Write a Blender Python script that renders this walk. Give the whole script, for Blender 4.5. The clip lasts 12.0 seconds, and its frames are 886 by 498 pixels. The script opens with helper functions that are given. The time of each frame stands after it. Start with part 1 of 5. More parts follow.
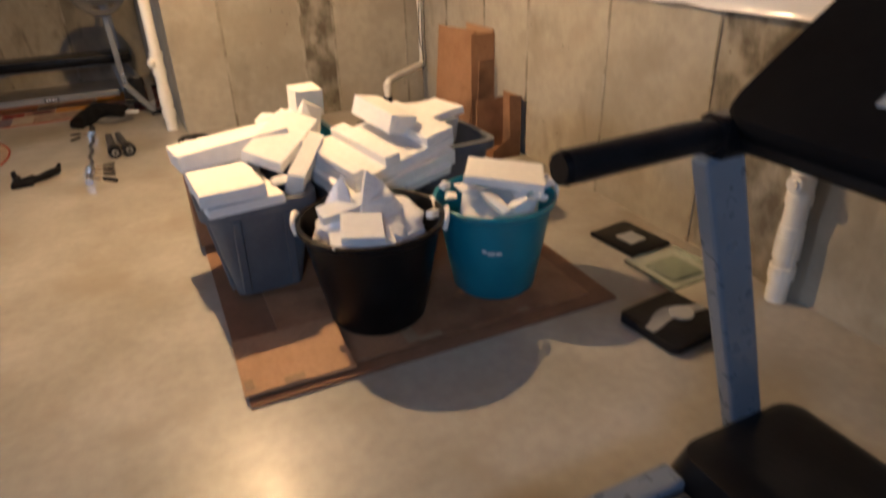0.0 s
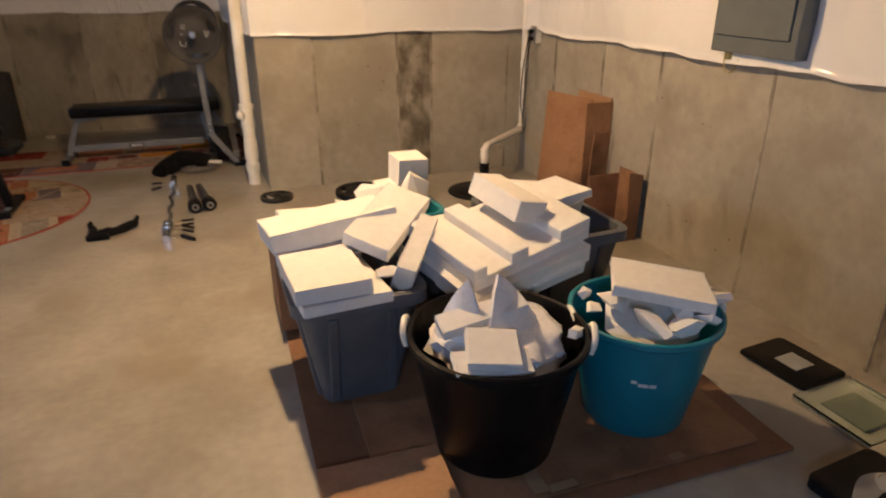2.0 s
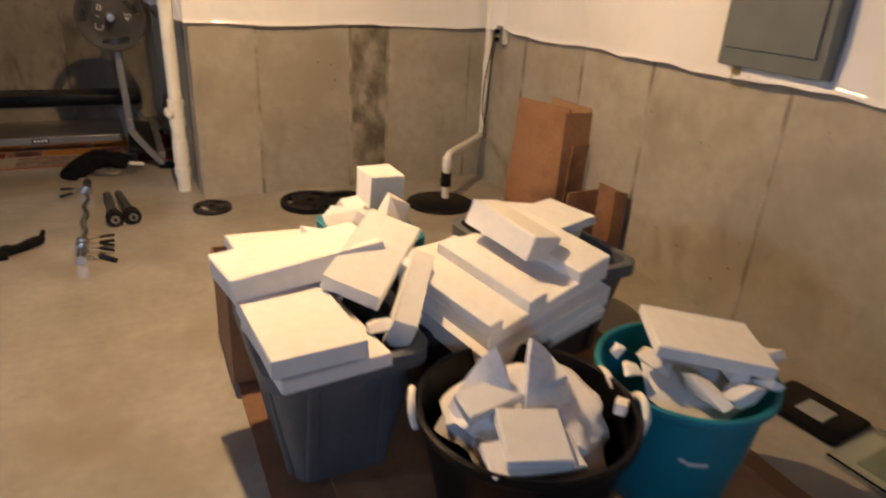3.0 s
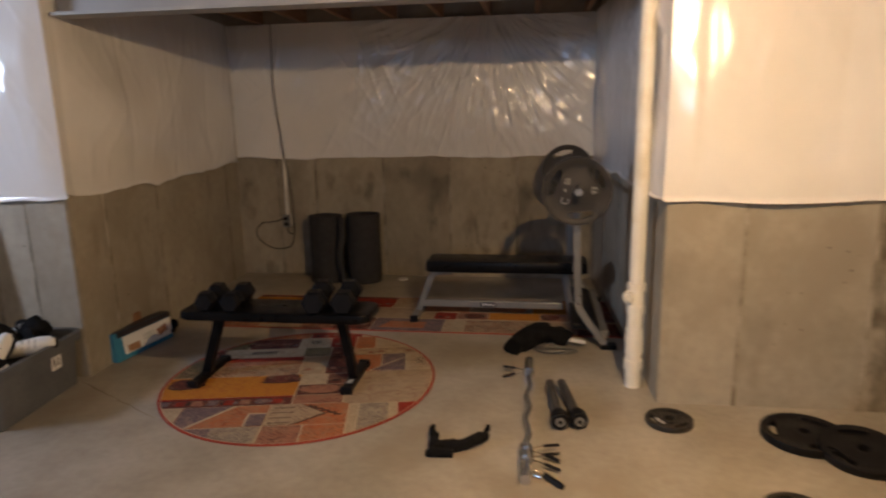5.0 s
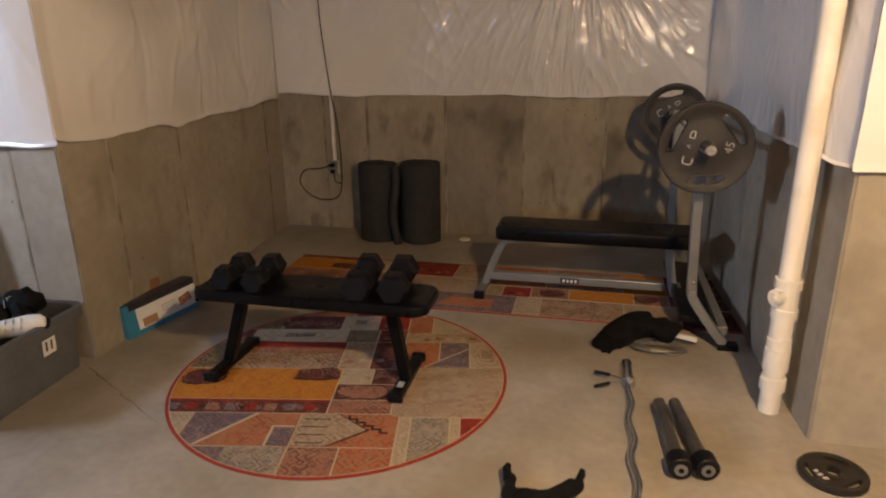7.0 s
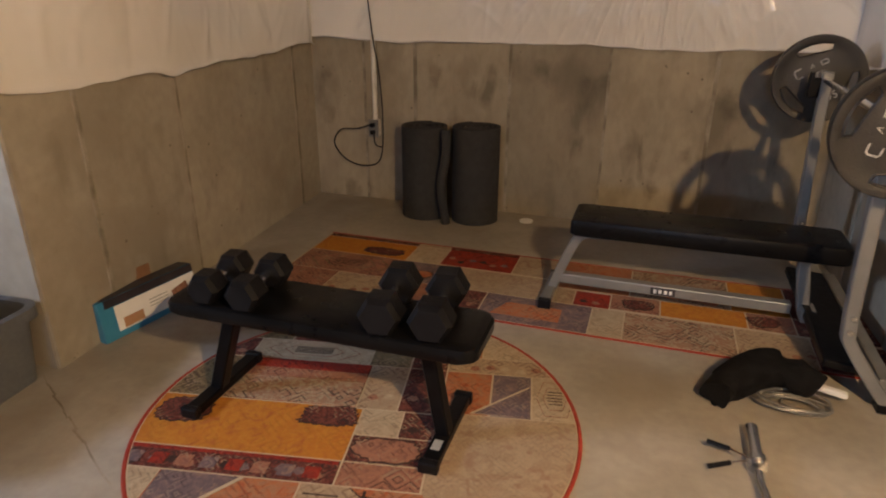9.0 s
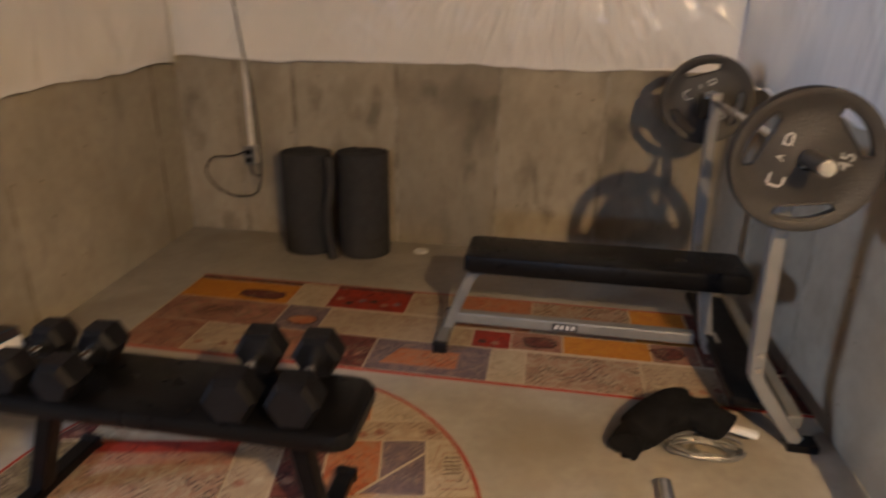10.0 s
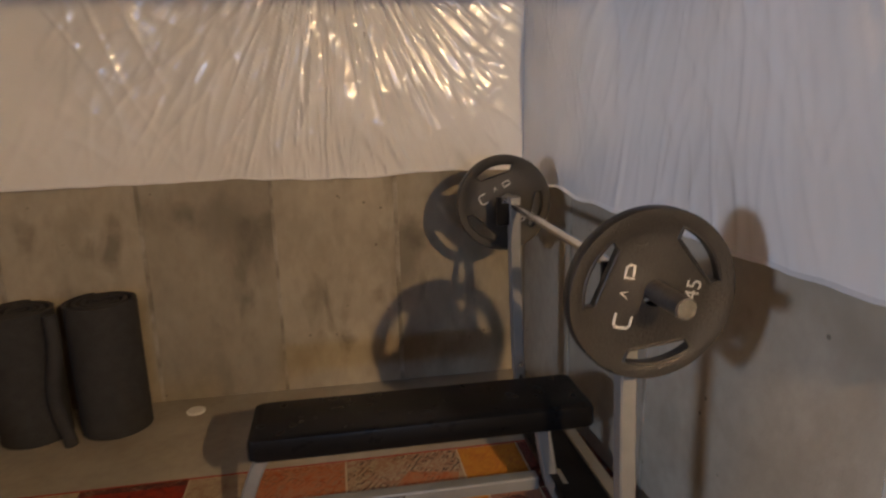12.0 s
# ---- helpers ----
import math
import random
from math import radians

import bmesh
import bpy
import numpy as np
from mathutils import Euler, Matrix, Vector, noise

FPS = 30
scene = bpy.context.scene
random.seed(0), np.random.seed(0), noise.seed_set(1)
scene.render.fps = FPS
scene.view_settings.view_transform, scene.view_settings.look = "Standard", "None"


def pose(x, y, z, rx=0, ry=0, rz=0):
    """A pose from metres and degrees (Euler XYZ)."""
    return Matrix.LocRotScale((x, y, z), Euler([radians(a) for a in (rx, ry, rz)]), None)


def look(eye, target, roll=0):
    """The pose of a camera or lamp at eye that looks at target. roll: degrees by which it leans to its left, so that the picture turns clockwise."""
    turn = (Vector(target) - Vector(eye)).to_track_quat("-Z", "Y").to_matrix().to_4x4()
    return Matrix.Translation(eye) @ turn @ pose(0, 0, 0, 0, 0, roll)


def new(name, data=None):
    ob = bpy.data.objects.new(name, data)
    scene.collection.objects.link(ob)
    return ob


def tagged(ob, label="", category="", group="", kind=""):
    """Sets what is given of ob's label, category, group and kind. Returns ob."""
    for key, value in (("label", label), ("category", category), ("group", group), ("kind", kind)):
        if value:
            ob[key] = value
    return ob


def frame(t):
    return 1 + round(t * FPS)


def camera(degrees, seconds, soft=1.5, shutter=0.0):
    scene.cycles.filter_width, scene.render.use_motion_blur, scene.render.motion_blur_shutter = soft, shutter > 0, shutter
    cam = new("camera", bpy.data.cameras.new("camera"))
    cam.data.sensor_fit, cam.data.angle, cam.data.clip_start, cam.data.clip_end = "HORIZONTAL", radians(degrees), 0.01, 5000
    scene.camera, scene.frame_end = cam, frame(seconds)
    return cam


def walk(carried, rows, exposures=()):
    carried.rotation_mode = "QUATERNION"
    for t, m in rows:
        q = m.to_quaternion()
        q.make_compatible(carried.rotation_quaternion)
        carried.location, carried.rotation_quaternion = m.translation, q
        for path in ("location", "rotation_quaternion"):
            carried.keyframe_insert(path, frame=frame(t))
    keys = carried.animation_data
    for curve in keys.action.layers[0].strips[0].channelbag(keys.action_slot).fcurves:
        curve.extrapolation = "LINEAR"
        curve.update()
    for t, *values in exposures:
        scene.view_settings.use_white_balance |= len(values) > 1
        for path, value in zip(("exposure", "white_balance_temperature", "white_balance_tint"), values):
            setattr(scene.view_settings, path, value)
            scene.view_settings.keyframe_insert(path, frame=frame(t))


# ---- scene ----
cam = camera(69.3, 12.0, soft=2.0, shutter=0.5)
PATH = [
    (0, (0.113, 0.641, 1.425), (0.845, 2.256, 0.5), -1.9),
    (0.5, (0.05, 0.794, 1.468), (0.853, 2.467, 0.721), -0.1),
    (1, (0.027, 0.937, 1.458), (0.832, 2.607, 0.707), -0.0),
    (1.5, (0.05, 1.039, 1.453), (0.6, 2.829, 0.75), -1.9),
    (2, (0.059, 1.193, 1.42), (0.664, 2.93, 0.635), 0.0),
    (2.5, (0.018, 1.47, 1.398), (0.807, 3.106, 0.561), 2.6),
    (2.7, (-0.001, 1.55, 1.39), (0.85, 3.161, 0.565), 3.4),
    (4.5, (-0.125, 2.367, 1.498), (-0.091, 4.311, 1.028), 1.3),
    (5, (-0.286, 2.561, 1.502), (-0.574, 4.494, 1.08), -1.1),
    (5.5, (-0.325, 2.806, 1.494), (-0.76, 4.703, 1.03), -0.5),
    (6, (-0.351, 2.989, 1.494), (-0.812, 4.852, 0.931), -2.0),
    (6.5, (-0.446, 3.207, 1.476), (-0.88, 5.08, 0.924), -0.2),
    (7, (-0.518, 3.371, 1.476), (-0.966, 5.222, 0.866), -0.7),
    (7.5, (-0.522, 3.556, 1.479), (-1.069, 5.387, 0.886), -0.9),
    (7.7, (-0.542, 3.611, 1.48), (-1.103, 5.431, 0.87), -0.7),
    (9.5, (-0.783, 4.374, 1.393), (-1.353, 6.13, 0.623), 0.9),
    (10, (-0.745, 4.511, 1.399), (-1.055, 6.358, 0.697), 1.0),
    (10.5, (-0.782, 4.691, 1.454), (-0.778, 6.61, 0.891), -0.3),
    (11, (-0.762, 4.794, 1.489), (-0.622, 6.725, 0.984), -1.4),
    (11.5, (-0.811, 4.92, 1.475), (-0.573, 6.839, 0.963), -2.0),
    (12, (-0.74, 5.099, 1.477), (-0.428, 7.017, 1.007), -1.4),
]

walk(cam, [(t, look(eye, target, roll)) for t, eye, target, roll in PATH],
     exposures=[(0, -0.12), (1, -0.32), (2.5, -0.48), (4.5, -0.54), (5.5, -0.27), (7.5, 0.05), (9.5, 0.40), (12, 0.38)])

# ---- light ----
LAMP = Vector((0.22, 3.95, 2.145))
BULB_R = 0.028
world = bpy.data.worlds.new("world")
scene.world = world
world.use_nodes = True
sky = world.node_tree.nodes.new("ShaderNodeTexSky")
sky.sky_type, sky.sun_disc = "NISHITA", False
sky.sun_elevation, sky.sun_rotation = radians(35), radians(200)
world.node_tree.links.new(sky.outputs[0], world.node_tree.nodes["Background"].inputs[0])
world.node_tree.nodes["Background"].inputs[1].default_value = 0.1

day = bpy.data.lights.new("window_daylight", "AREA")
day.shape, day.size, day.size_y, day.energy, day.color = "RECTANGLE", 0.72, 0.42, 86.0, (0.66, 0.77, 1.0)
new("window_daylight", day).matrix_world = look((-5.18, 3.93, 1.98), (0, 6.2, 0.9))
day2 = day.copy()
day2.energy, day2.color = 52.0, (0.44, 0.64, 1.0)
new("window_daylight", day2).matrix_world = look((-0.92, -0.98, 1.98), (0.8, 3.0, 0.0))
BULB_POWER = 290.0


# ---- materials ----
def surf(name, c1, c2, scale=6.0, rough=0.6, metal=0.0, bump=0.15, bscale=90.0, rand=0.0, stain=None, sscale=1.6, squash=(1, 1, 1), spec=0.5, coat=0.0, rvar=0.1, lo=0.35, hi=0.68, pits=0.0, streak=0.0):
    m = bpy.data.materials.new(name)
    m.use_nodes = True
    n, l = m.node_tree.nodes, m.node_tree.links
    b = n["Principled BSDF"]
    geo = n.new("ShaderNodeNewGeometry")
    mp = n.new("ShaderNodeMapping")
    mp.inputs["Scale"].default_value = squash
    l.new(geo.outputs["Position"], mp.inputs[0])

    def noisy(sc, detail=5.0):
        t = n.new("ShaderNodeTexNoise")
        t.inputs["Scale"].default_value, t.inputs["Detail"].default_value = sc, detail
        l.new(mp.outputs[0], t.inputs["Vector"])
        return t.outputs["Fac"]

    def ramp(f, a, c):
        r = n.new("ShaderNodeMapRange")
        r.inputs[1].default_value, r.inputs[2].default_value = a, c
        l.new(f, r.inputs[0])
        return r.outputs[0]

    def mix(f, a, c, kind="MIX"):
        x = n.new("ShaderNodeMix")
        x.data_type, x.blend_type = "RGBA", kind
        for s, v in ((0, f), (6, a), (7, c)):
            if isinstance(v, (tuple, float)):
                x.inputs[s].default_value = (*v, 1) if isinstance(v, tuple) else v
            else:
                l.new(v, x.inputs[s])
        return x.outputs[2]

    col = mix(ramp(noisy(scale), lo, hi), c1, c2)
    fine = noisy(scale * 9, 3.0)
    if bump > 0.05:
        dim = n.new("ShaderNodeHueSaturation")
        dim.inputs["Value"].default_value = 0.84
        l.new(col, dim.inputs["Color"])
        col = mix(ramp(fine, 0.35, 0.8), col, dim.outputs[0])
    if stain:
        col = mix(ramp(noisy(sscale, 6.0), 0.53, 0.68), col, stain)
    if streak:
        # water marks running down, gathered in some places, shifted from piece to piece
        own = n.new("ShaderNodeObjectInfo")
        shift = n.new("ShaderNodeVectorMath")
        shift.operation = "MULTIPLY_ADD"
        shift.inputs[1].default_value = (7.0, 5.0, 3.0)
        l.new(own.outputs["Random"], shift.inputs[0])
        l.new(geo.outputs["Position"], shift.inputs[2])
        thin = n.new("ShaderNodeMapping")
        thin.inputs["Scale"].default_value = (1, 1, 0.33)
        l.new(shift.outputs[0], thin.inputs[0])
        run = n.new("ShaderNodeTexNoise")
        run.inputs["Scale"].default_value, run.inputs["Detail"].default_value, run.inputs["Distortion"].default_value = 7.0, 6.0, 0.6
        l.new(thin.outputs[0], run.inputs["Vector"])
        patchy = n.new("ShaderNodeTexNoise")
        patchy.inputs["Scale"].default_value, patchy.inputs["Detail"].default_value = 2.6, 6.0
        l.new(shift.outputs[0], patchy.inputs["Vector"])
        both = n.new("ShaderNodeMath")
        both.operation = "MULTIPLY"
        l.new(ramp(run.outputs["Fac"], 0.47, 0.62), both.inputs[0])
        l.new(ramp(patchy.outputs["Fac"], 0.51, 0.62), both.inputs[1])
        some = n.new("ShaderNodeMath")
        some.operation, some.inputs[1].default_value = "MULTIPLY", streak
        l.new(both.outputs[0], some.inputs[0])
        col = mix(some.outputs[0], col, tuple(0.42 * c for c in c1))
    if pits:
        vo = n.new("ShaderNodeTexVoronoi")
        vo.inputs["Scale"].default_value = 13.0
        l.new(geo.outputs["Position"], vo.inputs["Vector"])
        dot = ramp(vo.outputs["Distance"], 0.11, 0.06)
        gate = ramp(noisy(5.0, 2.0), 0.53, 0.59)
        both = n.new("ShaderNodeMath")
        both.operation = "MULTIPLY"
        l.new(dot, both.inputs[0])
        l.new(gate, both.inputs[1])
        part_ = n.new("ShaderNodeMath")
        part_.operation, part_.inputs[1].default_value = "MULTIPLY", pits * 0.75
        l.new(both.outputs[0], part_.inputs[0])
        col = mix(part_.outputs[0], col, (0.09, 0.075, 0.055))
    if rand:
        oi = n.new("ShaderNodeObjectInfo")
        hv = n.new("ShaderNodeHueSaturation")
        vr = n.new("ShaderNodeMapRange")
        vr.inputs[3].default_value, vr.inputs[4].default_value = 1 - rand, 1 + rand
        l.new(oi.outputs["Random"], vr.inputs[0])
        l.new(vr.outputs[0], hv.inputs["Value"])
        l.new(col, hv.inputs["Color"])
        col = hv.outputs[0]
    l.new(col, b.inputs["Base Color"])
    rr = n.new("ShaderNodeMapRange")
    rr.inputs[3].default_value, rr.inputs[4].default_value = max(0.03, rough - rvar), min(1, rough + rvar)
    l.new(noisy(scale * 3), rr.inputs[0])
    l.new(rr.outputs[0], b.inputs["Roughness"])
    b.inputs["Metallic"].default_value = metal
    b.inputs["Specular IOR Level"].default_value = spec
    b.inputs["Coat Weight"].default_value = coat
    if bump:
        bp = n.new("ShaderNodeBump")
        bp.inputs["Strength"].default_value, bp.inputs["Distance"].default_value = bump, 0.01
        l.new(noisy(bscale, 4.0), bp.inputs["Height"])
        l.new(bp.outputs[0], b.inputs["Normal"])
    return m


def glow(name, colour, strength):
    m = bpy.data.materials.new(name)
    m.use_nodes = True
    b = m.node_tree.nodes["Principled BSDF"]
    b.inputs["Base Color"].default_value = (0.8, 0.8, 0.8, 1)
    b.inputs["Emission Color"].default_value = (*colour, 1)
    b.inputs["Emission Strength"].default_value = strength
    return m


def clear(name, tint, rough=0.05):
    m = bpy.data.materials.new(name)
    m.use_nodes = True
    b = m.node_tree.nodes["Principled BSDF"]
    b.inputs["Base Color"].default_value = (*tint, 1)
    b.inputs["Transmission Weight"].default_value = 1.0
    b.inputs["Roughness"].default_value = rough
    b.inputs["IOR"].default_value = 1.45
    return m


FLOOR = surf("floor_concrete", (0.305, 0.28, 0.235), (0.405, 0.377, 0.327), 2.6, 0.37, bump=0.10, bscale=30, stain=(0.275, 0.24, 0.19), sscale=1.9, rvar=0.15)
CONC = surf("wall_concrete", (0.33, 0.295, 0.233), (0.40, 0.364, 0.297), 2.0, 0.88, bump=0.22, bscale=24, rand=0.09, stain=(0.285, 0.25, 0.197), sscale=2.2, pits=1.0, streak=0.30)
CONC_OLD = surf("blotched_concrete", (0.285, 0.247, 0.187), (0.385, 0.34, 0.262), 2.6, 0.9, bump=0.3, bscale=24, rand=0.13, stain=(0.21, 0.182, 0.138), sscale=3.4, squash=(1, 1, 0.55), pits=1.0, streak=0.70)
CONC_DARK = surf("stained_concrete", (0.12, 0.10, 0.07), (0.30, 0.27, 0.215), 11.0, 0.9, bump=0.6, bscale=26, rand=0.05, stain=(0.34, 0.31, 0.25), sscale=5.5, squash=(1, 1, 0.7), pits=1.0)
SEAM = surf("wall_joint", (0.20, 0.175, 0.13), (0.36, 0.325, 0.265), 7.0, 0.9, bump=0.4, lo=0.4, hi=0.6)
SHEET = surf("white_plastic_sheet", (0.75, 0.74, 0.725), (0.80, 0.79, 0.775), 3.0, 0.20, bump=0.05, bscale=16, rvar=0.05, spec=0.85)
PVC = surf("white_pvc", (0.76, 0.73, 0.66), (0.82, 0.79, 0.72), 8.0, 0.4, bump=0.05, stain=(0.66, 0.61, 0.5), sscale=5)
FOAM = surf("white_foam", (0.71, 0.70, 0.685), (0.76, 0.75, 0.735), 30.0, 0.9, bump=0.05, bscale=260, spec=0.2)
FOAM_BAG = surf("foam_wrap", (0.72, 0.71, 0.72), (0.82, 0.81, 0.82), 10.0, 0.30, bump=0.1, bscale=30)
TOTE = surf("grey_tote_plastic", (0.095, 0.105, 0.12), (0.125, 0.135, 0.15), 7.0, 0.5, bump=0.06, bscale=200)
TOTE_DARK = surf("black_tote_plastic", (0.015, 0.015, 0.017), (0.025, 0.025, 0.028), 7.0, 0.45, bump=0.06, bscale=200)
TEAL = surf("teal_plastic", (0.005, 0.17, 0.24), (0.008, 0.22, 0.30), 6.0, 0.36, bump=0.04, bscale=60)
BLACKP = surf("black_plastic", (0.003, 0.003, 0.004), (0.006, 0.006, 0.007), 8.0, 0.36, bump=0.06, bscale=70, spec=0.15)
RUBBER = surf("black_rubber", (0.004, 0.004, 0.005), (0.008, 0.008, 0.010), 14.0, 0.45, bump=0.2, bscale=220, spec=0.2)
VINYL = surf("black_vinyl", (0.004, 0.004, 0.0045), (0.007, 0.007, 0.008), 6.0, 0.30, bump=0.10, bscale=180, spec=0.12)
FABRIC = surf("black_cloth", (0.003, 0.003, 0.0035), (0.008, 0.008, 0.009), 20.0, 0.95, bump=0.6, bscale=160, spec=0.2)
CARD = surf("brown_cardboard", (0.27, 0.135, 0.066), (0.335, 0.175, 0.09), 5.0, 0.85, bump=0.12, bscale=120, stain=(0.16, 0.082, 0.042), sscale=3)
# A 0.7 copy of CARD: the outer sheet's shade is put into its colour.
CARD_DARK = surf("dark_shaded_cardboard", (0.19, 0.094, 0.048), (0.235, 0.12, 0.063), 5.0, 0.85, bump=0.12, bscale=120)
TAPE = surf("packing_tape", (0.30, 0.20, 0.12), (0.36, 0.25, 0.16), 9.0, 0.18, bump=0.05, bscale=40)
CARD_LIGHT = surf("light_cardboard", (0.38, 0.215, 0.115), (0.43, 0.25, 0.14), 6.0, 0.8, bump=0.1, bscale=120)
STEEL_GREY = surf("grey_painted_steel", (0.19, 0.19, 0.19), (0.235, 0.235, 0.23), 9.0, 0.38, metal=0.35, bump=0.05)
PANEL = surf("grey_panel_paint", (0.10, 0.115, 0.115), (0.125, 0.14, 0.14), 6.0, 0.5, metal=0.0, bump=0.05)
CHROME = surf("chrome", (0.62, 0.62, 0.62), (0.72, 0.72, 0.72), 18.0, 0.22, metal=1.0, bump=0.05)
CHROME_DULL = surf("brushed_trim", (0.34, 0.34, 0.34), (0.42, 0.42, 0.42), 14.0, 0.35, metal=0.5, bump=0.05)
IRON = surf("grey_cast_iron", (0.014, 0.0125, 0.011), (0.024, 0.021, 0.018), 14.0, 0.45, metal=0.1, bump=0.3, bscale=150)
DARK_STEEL = surf("dark_worn_steel", (0.10, 0.095, 0.09), (0.16, 0.15, 0.14), 14.0, 0.35, metal=0.7, bump=0.1)
BEAM = surf("beam_paint", (0.33, 0.33, 0.33), (0.42, 0.42, 0.41), 3.0, 0.5, bump=0.05)
WOOD = surf("joist_wood", (0.26, 0.13, 0.065), (0.36, 0.2, 0.11), 7.0, 0.75, bump=0.2, bscale=60, squash=(6, 0.5, 6))
MAT_FOAM = surf("grey_mat_foam", (0.024, 0.024, 0.026), (0.034, 0.034, 0.036), 20.0, 0.85, bump=0.4, bscale=120)
WHITE = surf("white_print", (0.72, 0.72, 0.70), (0.8, 0.8, 0.78), 10.0, 0.6, bump=0.0)
WORN_WHITE = surf("worn_white_paint", (0.36, 0.35, 0.32), (0.58, 0.57, 0.54), 60.0, 0.6, bump=0.1)
PAPER_GREY = surf("grey_print", (0.30, 0.31, 0.31), (0.36, 0.37, 0.37), 10.0, 0.5, bump=0.0)
BLUE = surf("blue_print", (0.03, 0.19, 0.33), (0.045, 0.23, 0.38), 10.0, 0.45, bump=0.03)
DARK_PRINT = surf("dark_print", (0.02, 0.018, 0.022), (0.04, 0.03, 0.035), 12.0, 0.4, bump=0.0)
FRAME = surf("dark_brown_wood", (0.010, 0.007, 0.005), (0.02, 0.013, 0.009), 10.0, 0.6, bump=0.1, bscale=80, spec=0.2)
BRASS = surf("dull_brass", (0.30, 0.24, 0.10), (0.36, 0.29, 0.13), 12.0, 0.45, metal=0.8, bump=0.05)
ORANGE = surf("orange_print", (0.7, 0.16, 0.03), (0.75, 0.2, 0.04), 12.0, 0.5, bump=0.0)
# Grey paint with the blue of the daylight put into its base colour.
TREAD_GREY = surf("treadmill_grey_daylit", (0.15, 0.185, 0.235), (0.175, 0.21, 0.265), 10.0, 0.30, metal=0.3, bump=0.04)
BELT = surf("treadmill_belt", (0.03, 0.032, 0.036), (0.05, 0.052, 0.056), 60.0, 0.75, bump=0.3, bscale=300)
CONSOLE = surf("matte_black_plastic", (0.004, 0.004, 0.005), (0.006, 0.006, 0.007), 8.0, 0.85, bump=0.1, bscale=120, spec=0.08)
SCREEN = surf("dark_screen", (0.010, 0.012, 0.018), (0.014, 0.017, 0.024), 4.0, 0.12, bump=0.0, spec=0.6)
GLASS = clear("clear_glass", (0.82, 0.92, 0.88))
PANE = clear("window_glass", (0.95, 0.97, 0.98), 0.0)
BULB = glow("bulb_glow", (1.0, 0.66, 0.34), BULB_POWER / (math.pi * 4 * math.pi * BULB_R ** 2))


def rug_mat(name, c, c2, c3, scale=16, figure=0.6, cell=15.0, ink=(0.05, 0.03, 0.026), accent=(0.33, 0.25, 0.17)):
    """Faded printed pile: blotched ground, nested stepped outlines in ink, small accents, all worn away in places."""
    c, c2, c3 = (tuple(1.12 * v for v in k) for k in (c, c2, c3))
    m = surf(name, c, c2, scale, 0.95, bump=0.35, bscale=260, stain=c3, sscale=scale * 0.9, spec=0.15, lo=0.42, hi=0.58)
    n, l = m.node_tree.nodes, m.node_tree.links
    for t in n:
        if t.bl_idname == "ShaderNodeTexNoise" and t.inputs["Scale"].default_value < 40:
            t.inputs["Distortion"].default_value = 2.2
    b = n["Principled BSDF"]
    col = b.inputs["Base Color"].links[0].from_socket
    geo = n.new("ShaderNodeNewGeometry")
    mp = n.new("ShaderNodeMapping")
    mp.inputs["Rotation"].default_value = (0, 0, radians(-11))
    l.new(geo.outputs["Position"], mp.inputs[0])

    def noisy(sc, detail):
        t = n.new("ShaderNodeTexNoise")
        t.inputs["Scale"].default_value, t.inputs["Detail"].default_value = sc, detail
        l.new(mp.outputs[0], t.inputs["Vector"])
        return t.outputs["Fac"]

    def calc(op, a, q):
        t = n.new("ShaderNodeMath")
        t.operation = op
        for s, v in ((0, a), (1, q)):
            if isinstance(v, float):
                t.inputs[s].default_value = v
            else:
                l.new(v, t.inputs[s])
        return t.outputs[0]

    def ramp(f, a, q):
        t = n.new("ShaderNodeMapRange")
        t.inputs[1].default_value, t.inputs[2].default_value = a, q
        l.new(f, t.inputs[0])
        return t.outputs[0]

    vo = n.new("ShaderNodeTexVoronoi")
    vo.distance = "MANHATTAN"
    vo.inputs["Scale"].default_value = cell
    l.new(mp.outputs[0], vo.inputs["Vector"])
    rings = calc("FRACT", calc("ADD", calc("MULTIPLY", vo.outputs["Distance"], 2.7), calc("MULTIPLY", noisy(55.0, 2.0), 0.22)), 0.0)
    lines = calc("MULTIPLY", ramp(rings, 0.66, 0.76), ramp(noisy(9.0, 4.0), 0.44, 0.56))
    spots = calc("MULTIPLY", ramp(rings, 0.34, 0.24), ramp(noisy(12.0, 3.0), 0.50, 0.60))
    for fac, tint, k in ((spots, accent, 0.75), (lines, ink, 1.0)):
        x = n.new("ShaderNodeMix")
        x.data_type = "RGBA"
        l.new(calc("MULTIPLY", fac, figure * k), x.inputs[0])
        l.new(col, x.inputs[6])
        x.inputs[7].default_value = (*tint, 1)
        col = x.outputs[2]
    l.new(col, b.inputs["Base Color"])
    return m


